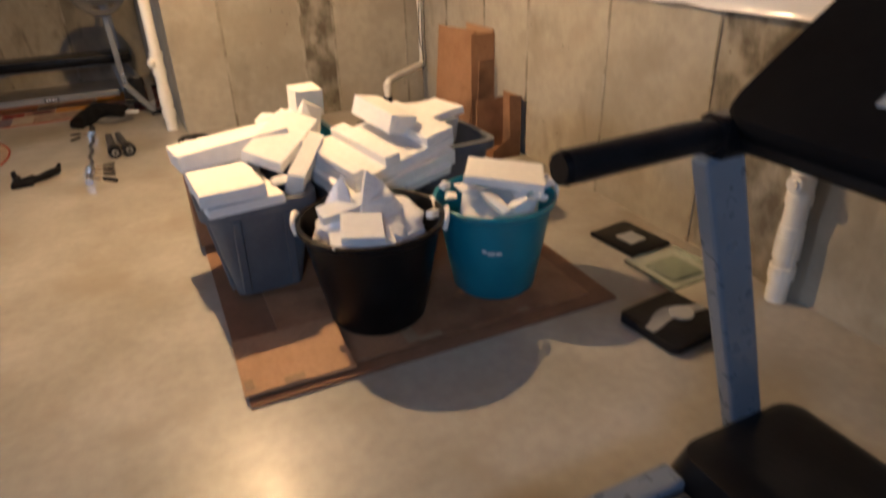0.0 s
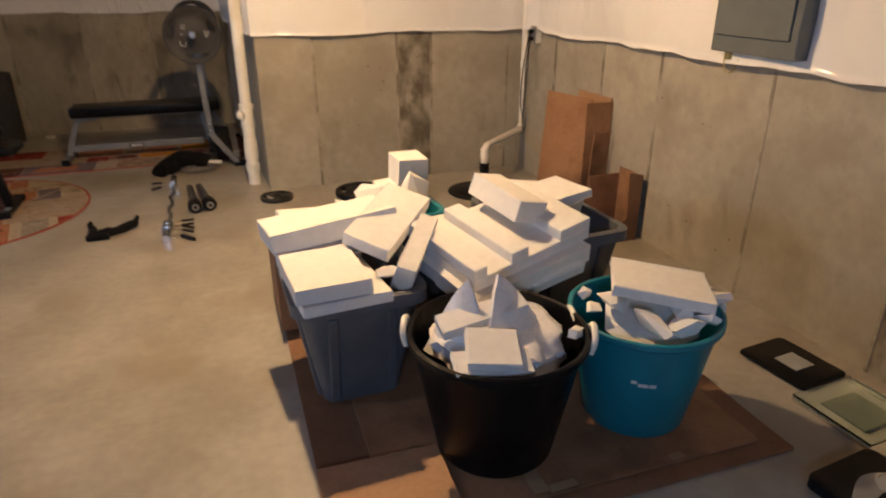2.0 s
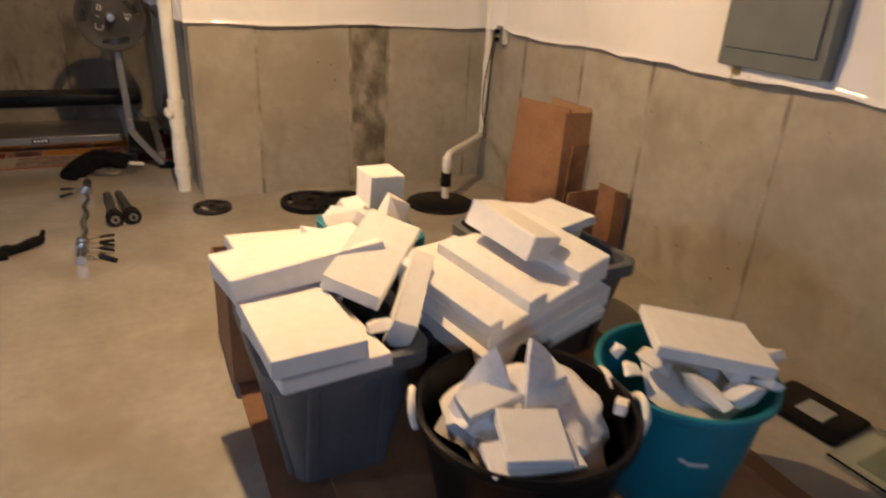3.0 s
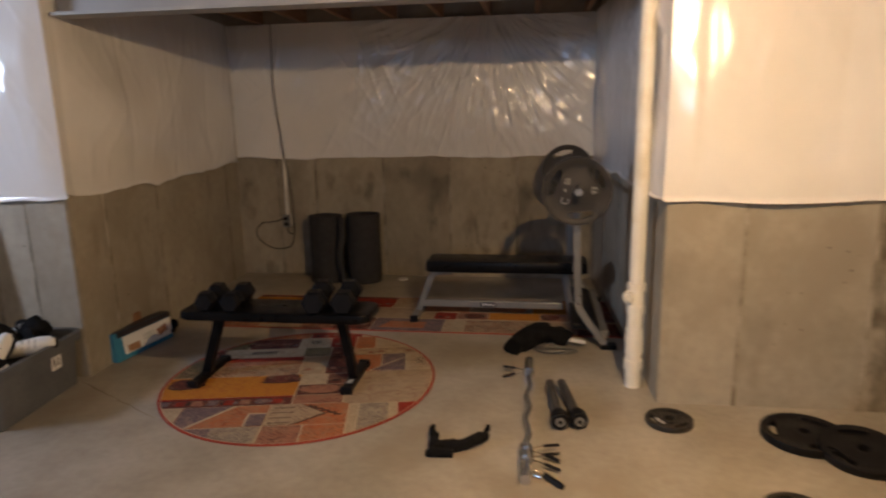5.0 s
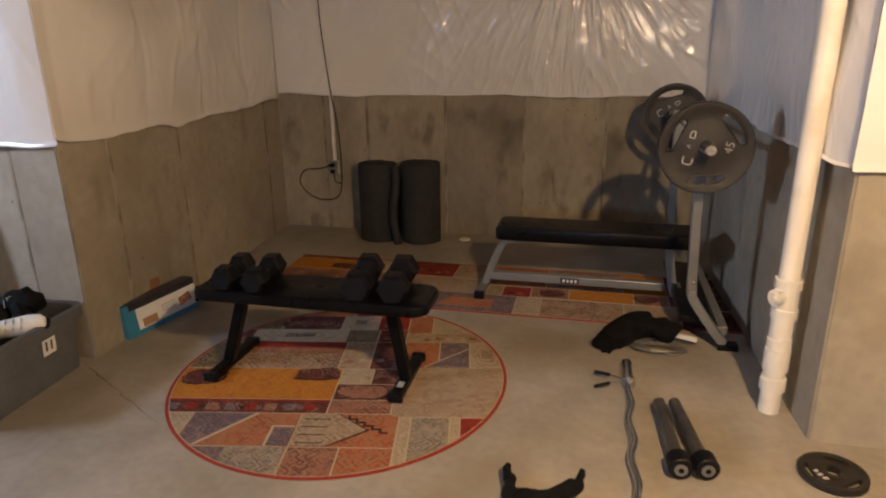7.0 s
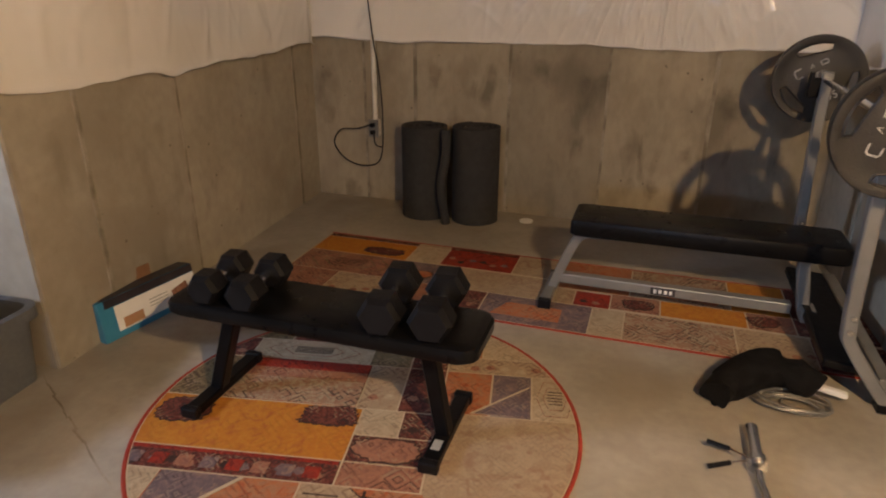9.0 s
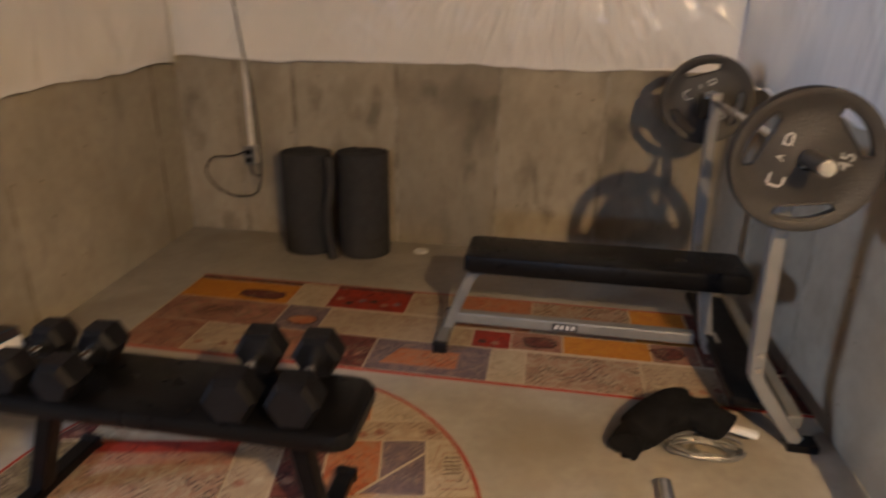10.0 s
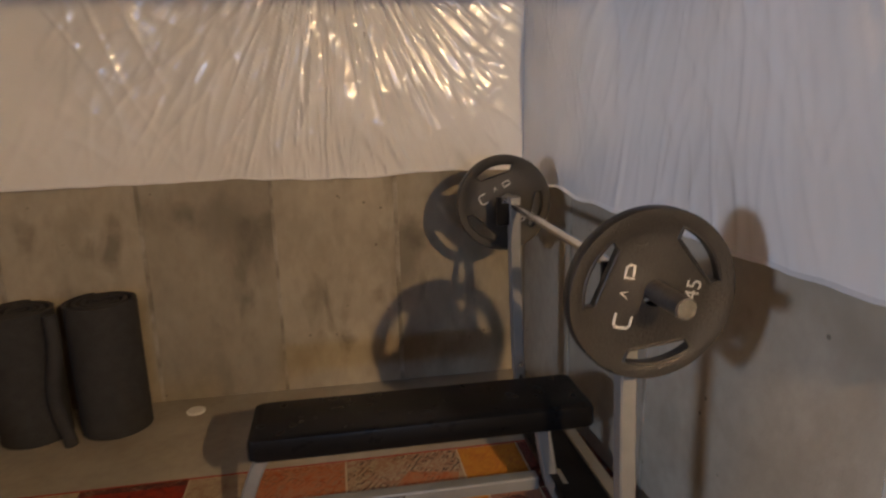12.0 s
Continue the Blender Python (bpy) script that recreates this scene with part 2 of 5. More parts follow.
RUGS = {
    "cream": rug_mat("rug_cream", (0.361, 0.295, 0.205), (0.410, 0.336, 0.238), (0.295, 0.230, 0.156), 16, 0.32),
    "beige": rug_mat("rug_beige", (0.312, 0.238, 0.164), (0.361, 0.279, 0.189), (0.262, 0.180, 0.123), 16, 0.55, 12.0, (0.14, 0.085, 0.06)),
    "orange": rug_mat("rug_orange", (0.35, 0.128, 0.060), (0.31, 0.155, 0.088), (0.30, 0.082, 0.036), 16, 0.5, 13.0, (0.12, 0.045, 0.03), (0.42, 0.19, 0.09)),
    "gold": rug_mat("rug_gold", (0.43, 0.19, 0.030), (0.40, 0.155, 0.026), (0.33, 0.115, 0.03), 16, 0.22, 11.0, (0.16, 0.06, 0.02), (0.48, 0.24, 0.05)),
    "red": rug_mat("rug_red", (0.262, 0.029, 0.018), (0.205, 0.033, 0.023), (0.115, 0.016, 0.015), 16, 0.45, 15.0, (0.05, 0.012, 0.012), (0.30, 0.06, 0.04)),
    "dark": rug_mat("rug_dark", (0.082, 0.025, 0.021), (0.156, 0.049, 0.037), (0.037, 0.025, 0.025), 26, 0.8, 17.0),
    "pink": rug_mat("rug_pink", (0.295, 0.139, 0.090), (0.254, 0.123, 0.082), (0.180, 0.090, 0.070), 22, 0.75, 14.0, (0.06, 0.03, 0.028)),
    "grey": rug_mat("rug_grey", (0.165, 0.118, 0.124), (0.120, 0.094, 0.105), (0.22, 0.150, 0.128), 18, 0.6, 16.0, (0.05, 0.04, 0.045), (0.30, 0.24, 0.20)),
    "olive": rug_mat("rug_olive", (0.139, 0.111, 0.061), (0.180, 0.135, 0.074), (0.082, 0.061, 0.037), 20, 0.7, 14.0),
}
RUGS["figured"] = rug_mat("rug_figured", (0.33, 0.26, 0.18), (0.28, 0.17, 0.115), (0.24, 0.12, 0.08), 20, 0.85, 13.0, (0.06, 0.04, 0.035))
RUGS["faded"] = rug_mat("rug_faded", (0.31, 0.265, 0.20), (0.24, 0.205, 0.165), (0.16, 0.13, 0.11), 20, 0.75, 17.0, (0.09, 0.07, 0.065))
RUGS["worn"] = rug_mat("rug_worn", (0.34, 0.265, 0.185), (0.30, 0.225, 0.155), (0.25, 0.165, 0.115), 11, 0.15)
RUG_LINE = surf("rug_line", (0.50, 0.42, 0.31), (0.46, 0.38, 0.27), 30.0, 0.95, bump=0.3, bscale=260, spec=0.15)
RUG_INK = surf("rug_ink", (0.04, 0.025, 0.022), (0.06, 0.035, 0.03), 30.0, 0.95, bump=0.3, bscale=260, spec=0.15)
RUG_EDGE = surf("rug_red_binding", (0.36, 0.05, 0.03), (0.30, 0.04, 0.025), 30.0, 0.9, bump=0.4, bscale=300, spec=0.2)


# ---- mesh helpers ----
def part(name, bm, material, parent=None, label="", smooth=False, m=None):
    bmesh.ops.recalc_face_normals(bm, faces=bm.faces)
    me = bpy.data.meshes.new(name)
    bm.to_mesh(me)
    bm.free()
    me.materials.append(material)
    if smooth:
        me.shade_smooth()
        me.set_sharp_from_angle(angle=radians(38))
    ob = new(name, me)
    if parent:
        ob.parent = parent
    if m:
        ob.matrix_basis = m
    if label:
        ob["label"] = label
    return ob


def thing(name, m, label, category, group="", kind=""):
    ob = new(name)
    ob.empty_display_size = 0.05
    ob.matrix_basis = m
    return tagged(ob, label, category, group, kind)


def box(size, centre, turn=(0, 0, 0), bevel=0.0, bm=None, seg=2):
    tmp = bmesh.new()
    bmesh.ops.create_cube(tmp, size=1.0)
    bmesh.ops.scale(tmp, vec=size, verts=tmp.verts)
    if bevel:
        bmesh.ops.bevel(tmp, geom=list(tmp.edges), offset=bevel, segments=seg, affect="EDGES", profile=0.5)
    bmesh.ops.transform(tmp, matrix=pose(*centre, *turn), verts=tmp.verts)
    if bm is None:
        return tmp
    me = bpy.data.meshes.new("tmp")
    tmp.to_mesh(me)
    tmp.free()
    bm.from_mesh(me)
    bpy.data.meshes.remove(me)
    return bm


def tube(points, r, seg=12, bm=None, cap=True):
    """A round tube along points."""
    bm = bm or bmesh.new()
    pts = [Vector(p) for p in points]
    radii = r if isinstance(r, (list, tuple)) else [r] * len(pts)
    rings = []
    up = None
    for i, p in enumerate(pts):
        d = (pts[min(i + 1, len(pts) - 1)] - pts[max(i - 1, 0)]).normalized()
        if up is None:
            up = d.orthogonal().normalized()
        up = (up - d * up.dot(d)).normalized()
        side = d.cross(up)
        rings.append([bm.verts.new(p + radii[i] * (math.cos(a) * up + math.sin(a) * side)) for a in (2 * math.pi * k / seg for k in range(seg))])
    for a, b in zip(rings, rings[1:]):
        for k in range(seg):
            bm.faces.new((a[k], a[(k + 1) % seg], b[(k + 1) % seg], b[k]))
    if cap:
        bm.faces.new(rings[0][::-1])
        bm.faces.new(rings[-1])
    return bm


def curve_pts(pts, n=6):
    """Smooth points through pts."""
    p = [Vector(q) for q in pts]
    p = [2 * p[0] - p[1], *p, 2 * p[-1] - p[-2]]
    out = []
    for i in range(1, len(p) - 2):
        for k in range(n):
            t = k / n
            a, b, c, d = p[i - 1:i + 3]
            out.append(0.5 * (2 * b + (c - a) * t + (2 * a - 5 * b + 4 * c - d) * t * t + (3 * b - a - 3 * c + d) * t ** 3))
    return out + [p[-2]]


def lathe(profile, seg=40, bm=None, at=(0, 0, 0)):
    """A turned body round z; the profile is a list of (radius, height)."""
    bm = bm or bmesh.new()
    rings = []
    for r, z in profile:
        if r < 1e-5:
            rings.append([bm.verts.new((at[0], at[1], at[2] + z))])
        else:
            rings.append([bm.verts.new((at[0] + r * math.cos(2 * math.pi * k / seg), at[1] + r * math.sin(2 * math.pi * k / seg), at[2] + z)) for k in range(seg)])
    for a, b in zip(rings, rings[1:]):
        for k in range(seg):
            v = [a[k % len(a)], a[(k + 1) % len(a)], b[(k + 1) % len(b)], b[k % len(b)]]
            v = [x for i, x in enumerate(v) if x not in v[:i]]
            if len(v) > 2:
                bm.faces.new(v)
    return bm


def prism(outline, z0, z1, bm=None):
    bm = bm or bmesh.new()
    lo = [bm.verts.new((x, y, z0)) for x, y in outline]
    hi = [bm.verts.new((x, y, z1)) for x, y in outline]
    bm.faces.new(lo[::-1])
    bm.faces.new(hi)
    for i in range(len(lo)):
        j = (i + 1) % len(lo)
        bm.faces.new((lo[i], lo[j], hi[j], hi[i]))
    return bm


def rounded_rect(w, d, r, n=5):
    out = []
    for cx, cy, a0 in ((w / 2 - r, d / 2 - r, 0), (-w / 2 + r, d / 2 - r, 90), (-w / 2 + r, -d / 2 + r, 180), (w / 2 - r, -d / 2 + r, 270)):
        for k in range(n + 1):
            a = radians(a0 + 90 * k / n)
            out.append((cx + r * math.cos(a), cy + r * math.sin(a)))
    return out


def loft(loops, bm=None, cap0=True, cap1=True):
    """Skin over loops of 3D points, all of one length."""
    bm = bm or bmesh.new()
    rings = [[bm.verts.new(p) for p in q] for q in loops]
    n = len(rings[0])
    for a, b in zip(rings, rings[1:]):
        for k in range(n):
            bm.faces.new((a[k], a[(k + 1) % n], b[(k + 1) % n], b[k]))
    if cap0:
        bm.faces.new(rings[0][::-1])
    if cap1:
        bm.faces.new(rings[-1])
    return bm


def words(text, size, m, material, parent, label=""):
    cu = bpy.data.curves.new("lettering", "FONT")
    cu.body, cu.size, cu.extrude, cu.align_x, cu.align_y = text, size, 0.0008, "CENTER", "CENTER"
    cu.materials.append(material)
    ob = new("lettering", cu)
    ob.parent, ob.matrix_basis = parent, m
    if label:
        ob["label"] = label
    return ob


# ---- the shell: floor, walls, ceiling ----
XR, YF, YB, XL, YN = 2.31, 5.775, 8.27, -5.2, -1.0
PIER_F, PIER_B = 0.345, 0.215      # east wall of the alcove, front and back
JOG_F, JOG_B = -2.886, -3.08       # west wall of the alcove, front and back
TOP = 2.52

bm = bmesh.new()
box((XR - XL + 0.6, YB - YN + 0.6, 0.2), ((XR + XL) / 2, (YB + YN) / 2, -0.1), bm=bm)
floor_ob = tagged(part("floor", bm, FLOOR), "worn beige-grey concrete basement floor with faint stains", "floor", kind="structure")


joint = thing("floor_crack", pose(-2.56, 5.52, 0, 0, 0, -29), "thin dark shrinkage crack in the concrete floor", "crack", kind="structure")
bm = bmesh.new()
for k in range(9):
    box((0.10, 0.004 + 0.002 * (k % 3), 0.0012), (-0.36 + 0.09 * k, 0.008 * noise.noise(Vector((k * 0.9, 0, 0))), 0.0004), (0, 0, 4 * (k % 3 - 1)), bm=bm)
part("crack", bm, SEAM, joint)


def wall(name, outline, label, z1=TOP):
    return tagged(part(name, prism(outline, 0.0, z1), CONC), label, "wall", kind="structure")


east = wall("wall_east", [(XR, YN), (XR + 0.25, YN), (XR + 0.25, YF), (XR, YF)], "poured concrete basement wall with vertical form joints")
pier = wall("wall_north", [(PIER_F, YF), (XR + 0.25, YF), (XR + 0.25, YB + 0.25), (PIER_B, YB + 0.25), (PIER_B, YB)], "poured concrete wall with a dark vertical patch")
back = wall("wall_alcove_back", [(JOG_B - 0.25, YB), (PIER_B, YB), (PIER_B, YB + 0.25), (JOG_B - 0.25, YB + 0.25)], "stained poured concrete wall at the back of the alcove")
jog = wall("wall_west_jog", [(JOG_F, YF), (JOG_B, YB), (JOG_B - 0.25, YB), (JOG_B - 0.25, YF + 0.25), (XL, YF + 0.25), (XL, YF)], "poured concrete wall turning into the alcove")

# west and south walls with the windows' openings
WY0, WY1, WZ0, WZ1 = 3.55, 4.31, 1.75, 2.21
SX0, SX1 = -1.30, -0.54
bm = bmesh.new()
for x0, x1, z0, z1 in ((XL, SX0, 0, TOP), (SX1, XR + 0.25, 0, TOP), (SX0, SX1, 0, WZ0), (SX0, SX1, WZ1, TOP)):
    box((x1 - x0, 0.25, z1 - z0), ((x0 + x1) / 2, YN - 0.125, (z0 + z1) / 2), bm=bm)
tagged(part("wall_south", bm, CONC), "poured concrete wall with a small high window", "wall", kind="structure")
bm = bmesh.new()
for y0, y1, z0, z1 in ((YN, WY0, 0, TOP), (WY1, YF + 0.25, 0, TOP), (WY0, WY1, 0, WZ0), (WY0, WY1, WZ1, TOP)):
    box((0.25, y1 - y0, z1 - z0), (XL - 0.125, (y0 + y1) / 2, (z0 + z1) / 2), bm=bm)
tagged(part("wall_west", bm, CONC), "poured concrete wall with a small high window", "wall", kind="structure")



def basement_window(name, m):
    """A small frame in the yz plane round its own origin, with one pane."""
    win = tagged(new(name), "small high basement window letting in bluish daylight", "window", kind="structure")
    win.matrix_basis = m
    w, h = WY1 - WY0, WZ1 - WZ0
    for n, sz, c in (("frame_rail", (0.06, w, 0.04), (0, 0, -h / 2 + 0.02)), ("frame_rail", (0.06, w, 0.04), (0, 0, h / 2 - 0.02)), ("frame_stile", (0.06, 0.04, h - 0.08), (0, -w / 2 + 0.02, 0)), ("frame_stile", (0.06, 0.04, h - 0.08), (0, w / 2 - 0.02, 0))):
        part(n, box(sz, c, bevel=0.004), PVC, win)
    pane = part("pane", box((0.006, w - 0.08, h - 0.08), (0, 0, 0)), PANE, win)
    pane.visible_shadow = False


basement_window("window_1", pose(XL - 0.14, (WY0 + WY1) / 2, (WZ0 + WZ1) / 2))
basement_window("window_2", pose((SX0 + SX1) / 2, YN - 0.14, (WZ0 + WZ1) / 2, 0, 0, 90))

bm = bmesh.new()
box((XR - XL + 0.5, YB - YN + 0.5, 0.02), ((XR + XL) / 2, (YB + YN) / 2, TOP + 0.01), bm=bm)
x = XL + 0.03
while x < XR:
    box((0.038, YB - YN + 0.4, 0.24), (x, (YB + YN) / 2, TOP - 0.12), bm=bm)
    x += 0.406
tagged(part("ceiling", bm, WOOD), "unfinished ceiling of reddish wood joists under subfloor boards", "ceiling", kind="structure")

bm = bmesh.new()
for d, h, z in ((0.15, 0.016, 2.038), (0.15, 0.016, 2.27), (0.016, 0.216, 2.154)):
    box((PIER_F - JOG_F - 0.14, d, h), ((PIER_F + JOG_F) / 2 - 0.02, YF + 0.085, z), bm=bm)
tagged(part("beam", bm, BEAM), "grey painted steel beam across the alcove opening", "beam", kind="structure")


# ---- plastic-faced insulation on the upper walls ----
def ridge(a, b, s):
    return max(0.0, 1 - 7.0 * abs(noise.noise(Vector((a, b, s))))) ** 1.3


def creases(length, z0, z1, nu, nv, seed, folds, fan, lean):
    """Heights of taut folds in the film: strokes that radiate from the fan's point, or run near the lean angle."""
    r = np.random.default_rng(seed)
    u, z = np.meshgrid(np.linspace(0, length, nu + 1), np.linspace(z0, z1, nv + 1))
    out = np.zeros_like(u)
    for k in range(folds):
        if fan and k < folds * 0.8:
            ang = radians(r.uniform(-172, -8))
            far = r.uniform(0.22, 1.15)
            cu, cz = fan[0] + far * math.cos(ang), fan[1] + far * math.sin(ang)
            ang += radians(r.normal(0, 9))
        else:
            cu, cz = r.uniform(0.1, length - 0.1), r.uniform(z0 + 0.12, z1 - 0.1)
            ang = radians(lean + r.normal(0, 16))
        half, wide, tall = r.uniform(0.08, 0.26), r.uniform(0.011, 0.028), r.uniform(0.10, 0.36)
        along = (u - cu) * math.cos(ang) + (z - cz) * math.sin(ang)
        across = -(u - cu) * math.sin(ang) + (z - cz) * math.cos(ang) + 0.25 * along ** 2 * r.uniform(-1, 1)
        out += tall * wide * np.exp(-(across / wide) ** 2) * np.maximum(0, 1 - (along / half) ** 2)
    return out


def insulation(name, a, b, z0, z1, label, seed, wrinkle=1.0, quilt=0.0, sag=0.02, step=0.016, thick=0.035, ends=(0, 0), fan=None, folds=20, lean=-70):
    """A sheet from a to b (plan), bulging to the left of that line."""
    a, b = Vector(a), Vector(b)
    d = b - a
    length = d.length
    d.normalize()
    nrm = Vector((-d.y, d.x))
    nu, nv = int(length / step), int((z1 - z0) / step)
    taut = creases(length, z0, z1, nu, nv, seed, folds, fan, lean)
    bm = bmesh.new()
    rows = []
    for j in range(-1, nv + 1):
        v = max(0, j) / nv
        row = []
        for i in range(nu + 1):
            u = length * i / nu
            low = z0 + sag * (noise.noise(Vector((u * 1.7, seed, 0))) + 0.4 * noise.noise(Vector((u * 6, seed, 3))))
            z = low + (z1 - low) * v
            edge = min(1.0, min(u + ends[0], length - u + ends[1]) / 0.12) if min(u + ends[0], length - u + ends[1]) > 0 else 0
            off = thick * (0.55 + 0.45 * min(1, edge)) + 0.05 * noise.noise(Vector((u * 1.5, z * 1.7, seed + 7))) * edge
            if quilt:
                off += quilt * abs(math.sin(math.pi * u / 0.61)) ** 0.6 * math.sin(math.pi * min(1, 0.12 + v)) ** 0.5
            w = fanned = 0.0
            mask = 0.12 + 1.1 * max(0, 0.25 + 1.5 * noise.noise(Vector((u * 1.3, z * 1.9, seed + 20)))) ** 1.5
            for k, (ang, f1, f2, amp) in enumerate(((68, 9.0, 1.1, 0.011), (100, 11.0, 1.3, 0.008), (40, 7.0, 0.9, 0.009), (128, 15.0, 2.0, 0.005))):
                ca, sa = math.cos(radians(ang)), math.sin(radians(ang))
                p, q = u * sa - z * ca, u * ca + z * sa
                w += amp * ridge(p * f1 * 0.5, q * f2, seed + 3.1 * k)
            if fan:
                fu, fz = u - fan[0], z - fan[1]
                far = math.hypot(fu, fz)
                near = max(0.0, 1 - abs(u - fan[0]) / 1.25)
                for f, amp in ((5.0, 0.011), (11.0, 0.010), (21.0, 0.006)):
                    fanned += fan[2] * (0.1 + 1.2 * near) * amp * ridge(math.atan2(fz, fu) * f, far * 1.6, seed + 40 + f) * min(1, far * 2.5)
            off += wrinkle * w * mask + fanned + float(taut[max(0, j), i]) * edge
            if j <= 0:
                off += 0.010 * (j == 0)
            if j == -1:
                off, z = 0.003, low + 0.015
            p = a + d * u + nrm * max(off, 0.004)
            row.append(bm.verts.new((p.x, p.y, z)))
        rows.append(row)
    for r, s in zip(rows, rows[1:]):
        for i in range(nu):
            bm.faces.new((r[i], r[i + 1], s[i + 1], s[i]))
    ob = part(name, bm, SHEET, None, smooth=True)
    return tagged(ob, label, "insulation", group="wall insulation", kind="structure")


insulation("insulation_east", (XR, -0.6), (XR, YF - 0.01), 1.06, 2.275, "white plastic-faced insulation blanket on the concrete wall", 1, 0.55, 0.02, 0.03, folds=24)
insulation("insulation_north", (XR - 0.01, YF), (PIER_F - 0.03, YF), 1.055, 2.275, "white plastic-faced insulation blanket on the concrete wall", 2, 0.55, 0.02, 0.02)
insulation("insulation_alcove_east", (PIER_F, YF + 0.0), (PIER_B, YB - 0.01), 1.06, 2.275, "bluish white crinkled plastic insulation facing on the alcove wall", 3, 0.3, 0.0, 0.03, step=0.010, fan=(0.9, 2.6, 0.3), folds=70, lean=-110)
insulation("insulation_alcove_back", (PIER_B - 0.01, YB), (JOG_B + 0.01, YB), 1.10, 2.275, "shiny crinkled white plastic insulation facing", 4, 0.45, 0.0, 0.025, step=0.008, fan=(0.95, 2.45, 0.9), folds=300, lean=-50)
insulation("insulation_alcove_west", (JOG_B, YB - 0.01), (JOG_F, YF - 0.03), 1.06, 2.275, "white plastic insulation facing with soft folds", 5, 0.35, 0.015, 0.055, folds=34)
insulation("insulation_jog", (JOG_F + 0.03, YF), (XL, YF), 1.06, 2.275, "white plastic insulation facing lit by daylight", 6, 0.6, 0.02, 0.04, folds=40)


# ---- things: helpers for the boxes and bins ----
def flat_sheet(name, w, d, t, m, material, label, category):
    th = thing(name, m, label, category)
    bm = bmesh.new()
    nx, ny = 14, 10
    top = [[bm.verts.new((w * (i / nx - 0.5), d * (j / ny - 0.5), t + 0.006 * abs(noise.noise(Vector((i * 0.5, j * 0.5, w)))))) for i in range(nx + 1)] for j in range(ny + 1)]
    bot = [[bm.verts.new((w * (i / nx - 0.5), d * (j / ny - 0.5), 0)) for i in range(nx + 1)] for j in range(ny + 1)]
    for j in range(ny):
        for i in range(nx):
            bm.faces.new((top[j][i], top[j][i + 1], top[j + 1][i + 1], top[j + 1][i]))
            bm.faces.new((bot[j][i], bot[j + 1][i], bot[j + 1][i + 1], bot[j][i + 1]))
    for i in range(nx):
        bm.faces.new((bot[0][i], bot[0][i + 1], top[0][i + 1], top[0][i]))
        bm.faces.new((bot[ny][i + 1], bot[ny][i], top[ny][i], top[ny][i + 1]))
    for j in range(ny):
        bm.faces.new((bot[j + 1][0], bot[j][0], top[j][0], top[j + 1][0]))
        bm.faces.new((bot[j][nx], bot[j + 1][nx], top[j + 1][nx], top[j][nx]))
    part("board", bm, material, th)
    return th


def storage_tote(m, w, d, h, material, label, ribs=True, taper=0.09, group="storage totes"):
    th = thing("storage_tote", m, label, "tote", group)
    k = taper
    lo, hi = rounded_rect(w - 2 * k, d - 2 * k, 0.05), rounded_rect(w - 0.05, d - 0.05, 0.06)
    inner_lo, inner_hi = rounded_rect(w - 2 * k - 0.01, d - 2 * k - 0.01, 0.045), rounded_rect(w - 0.06, d - 0.06, 0.055)
    lip, lip_in = rounded_rect(w, d, 0.07), rounded_rect(w - 0.03, d - 0.03, 0.065)

    def at(loop, z):
        return [(x, y, z) for x, y in loop]
    part("body", loft([at(lo, 0), at(hi, h - 0.045), at(hi, h - 0.03), at(inner_hi, h - 0.03), at(inner_lo, 0.01)]), material, th, smooth=True)
    part("rim", loft([at(hi, h - 0.05), at(lip, h - 0.045), at(lip, h), at(lip_in, h + 0.006), at(inner_hi, h), at(inner_hi, h - 0.05)], cap0=False, cap1=False), material, th, smooth=True)
    if ribs:
        lean = math.degrees(math.atan2(k - 0.025, h))
        for sx in (-0.22, 0.22):
            part("rib", box((0.035, 0.02, h - 0.08), (sx * w, -d / 2 + k / 2 + 0.010, h / 2 - 0.02), (lean, 0, 0), 0.006), material, th)
        for sy in (-0.25, 0.0, 0.25):
            part("rib", box((0.02, 0.035, h - 0.08), (-w / 2 + k / 2 + 0.010, sy * d, h / 2 - 0.02), (0, -lean, 0), 0.006), material, th)
    return th


def rope_tub(m, r, rb, h, material, label, rope_angle):
    th = thing("tub", m, label, "tub", "round tubs")
    prof = [(0, 0), (rb - 0.01, 0), (rb, 0.012), (rb + (r - rb) * 0.5, h * 0.5), (r - 0.006, h - 0.03), (r + 0.004, h - 0.03), (r + 0.012, h - 0.022), (r + 0.012, h - 0.004), (r + 0.004, h), (r - 0.004, h - 0.004), (rb + (r - rb) * 0.5 - 0.007, h * 0.5), (rb - 0.01, 0.02), (0, 0.02)]
    part("body", lathe(prof, 56), material, th, smooth=True)
    for s in (0, 180):
        a = radians(rope_angle + s)
        c, q = Vector((math.cos(a), math.sin(a), 0)), Vector((-math.sin(a), math.cos(a), 0))
        pts = curve_pts([c * (r + 0.008) - q * 0.05 + Vector((0, 0, h - 0.045)), c * (r + 0.018) - q * 0.045 + Vector((0, 0, h - 0.005)), c * (r + 0.02) + Vector((0, 0, h + 0.016)), c * (r + 0.018) + q * 0.045 + Vector((0, 0, h - 0.005)), c * (r + 0.008) + q * 0.05 + Vector((0, 0, h - 0.045))], 6)
        part("rope_handle", tube(pts, 0.010, 8), PVC, th, "white rope handle", True)
    return th


SHIFT = Vector((0, 0, 0))


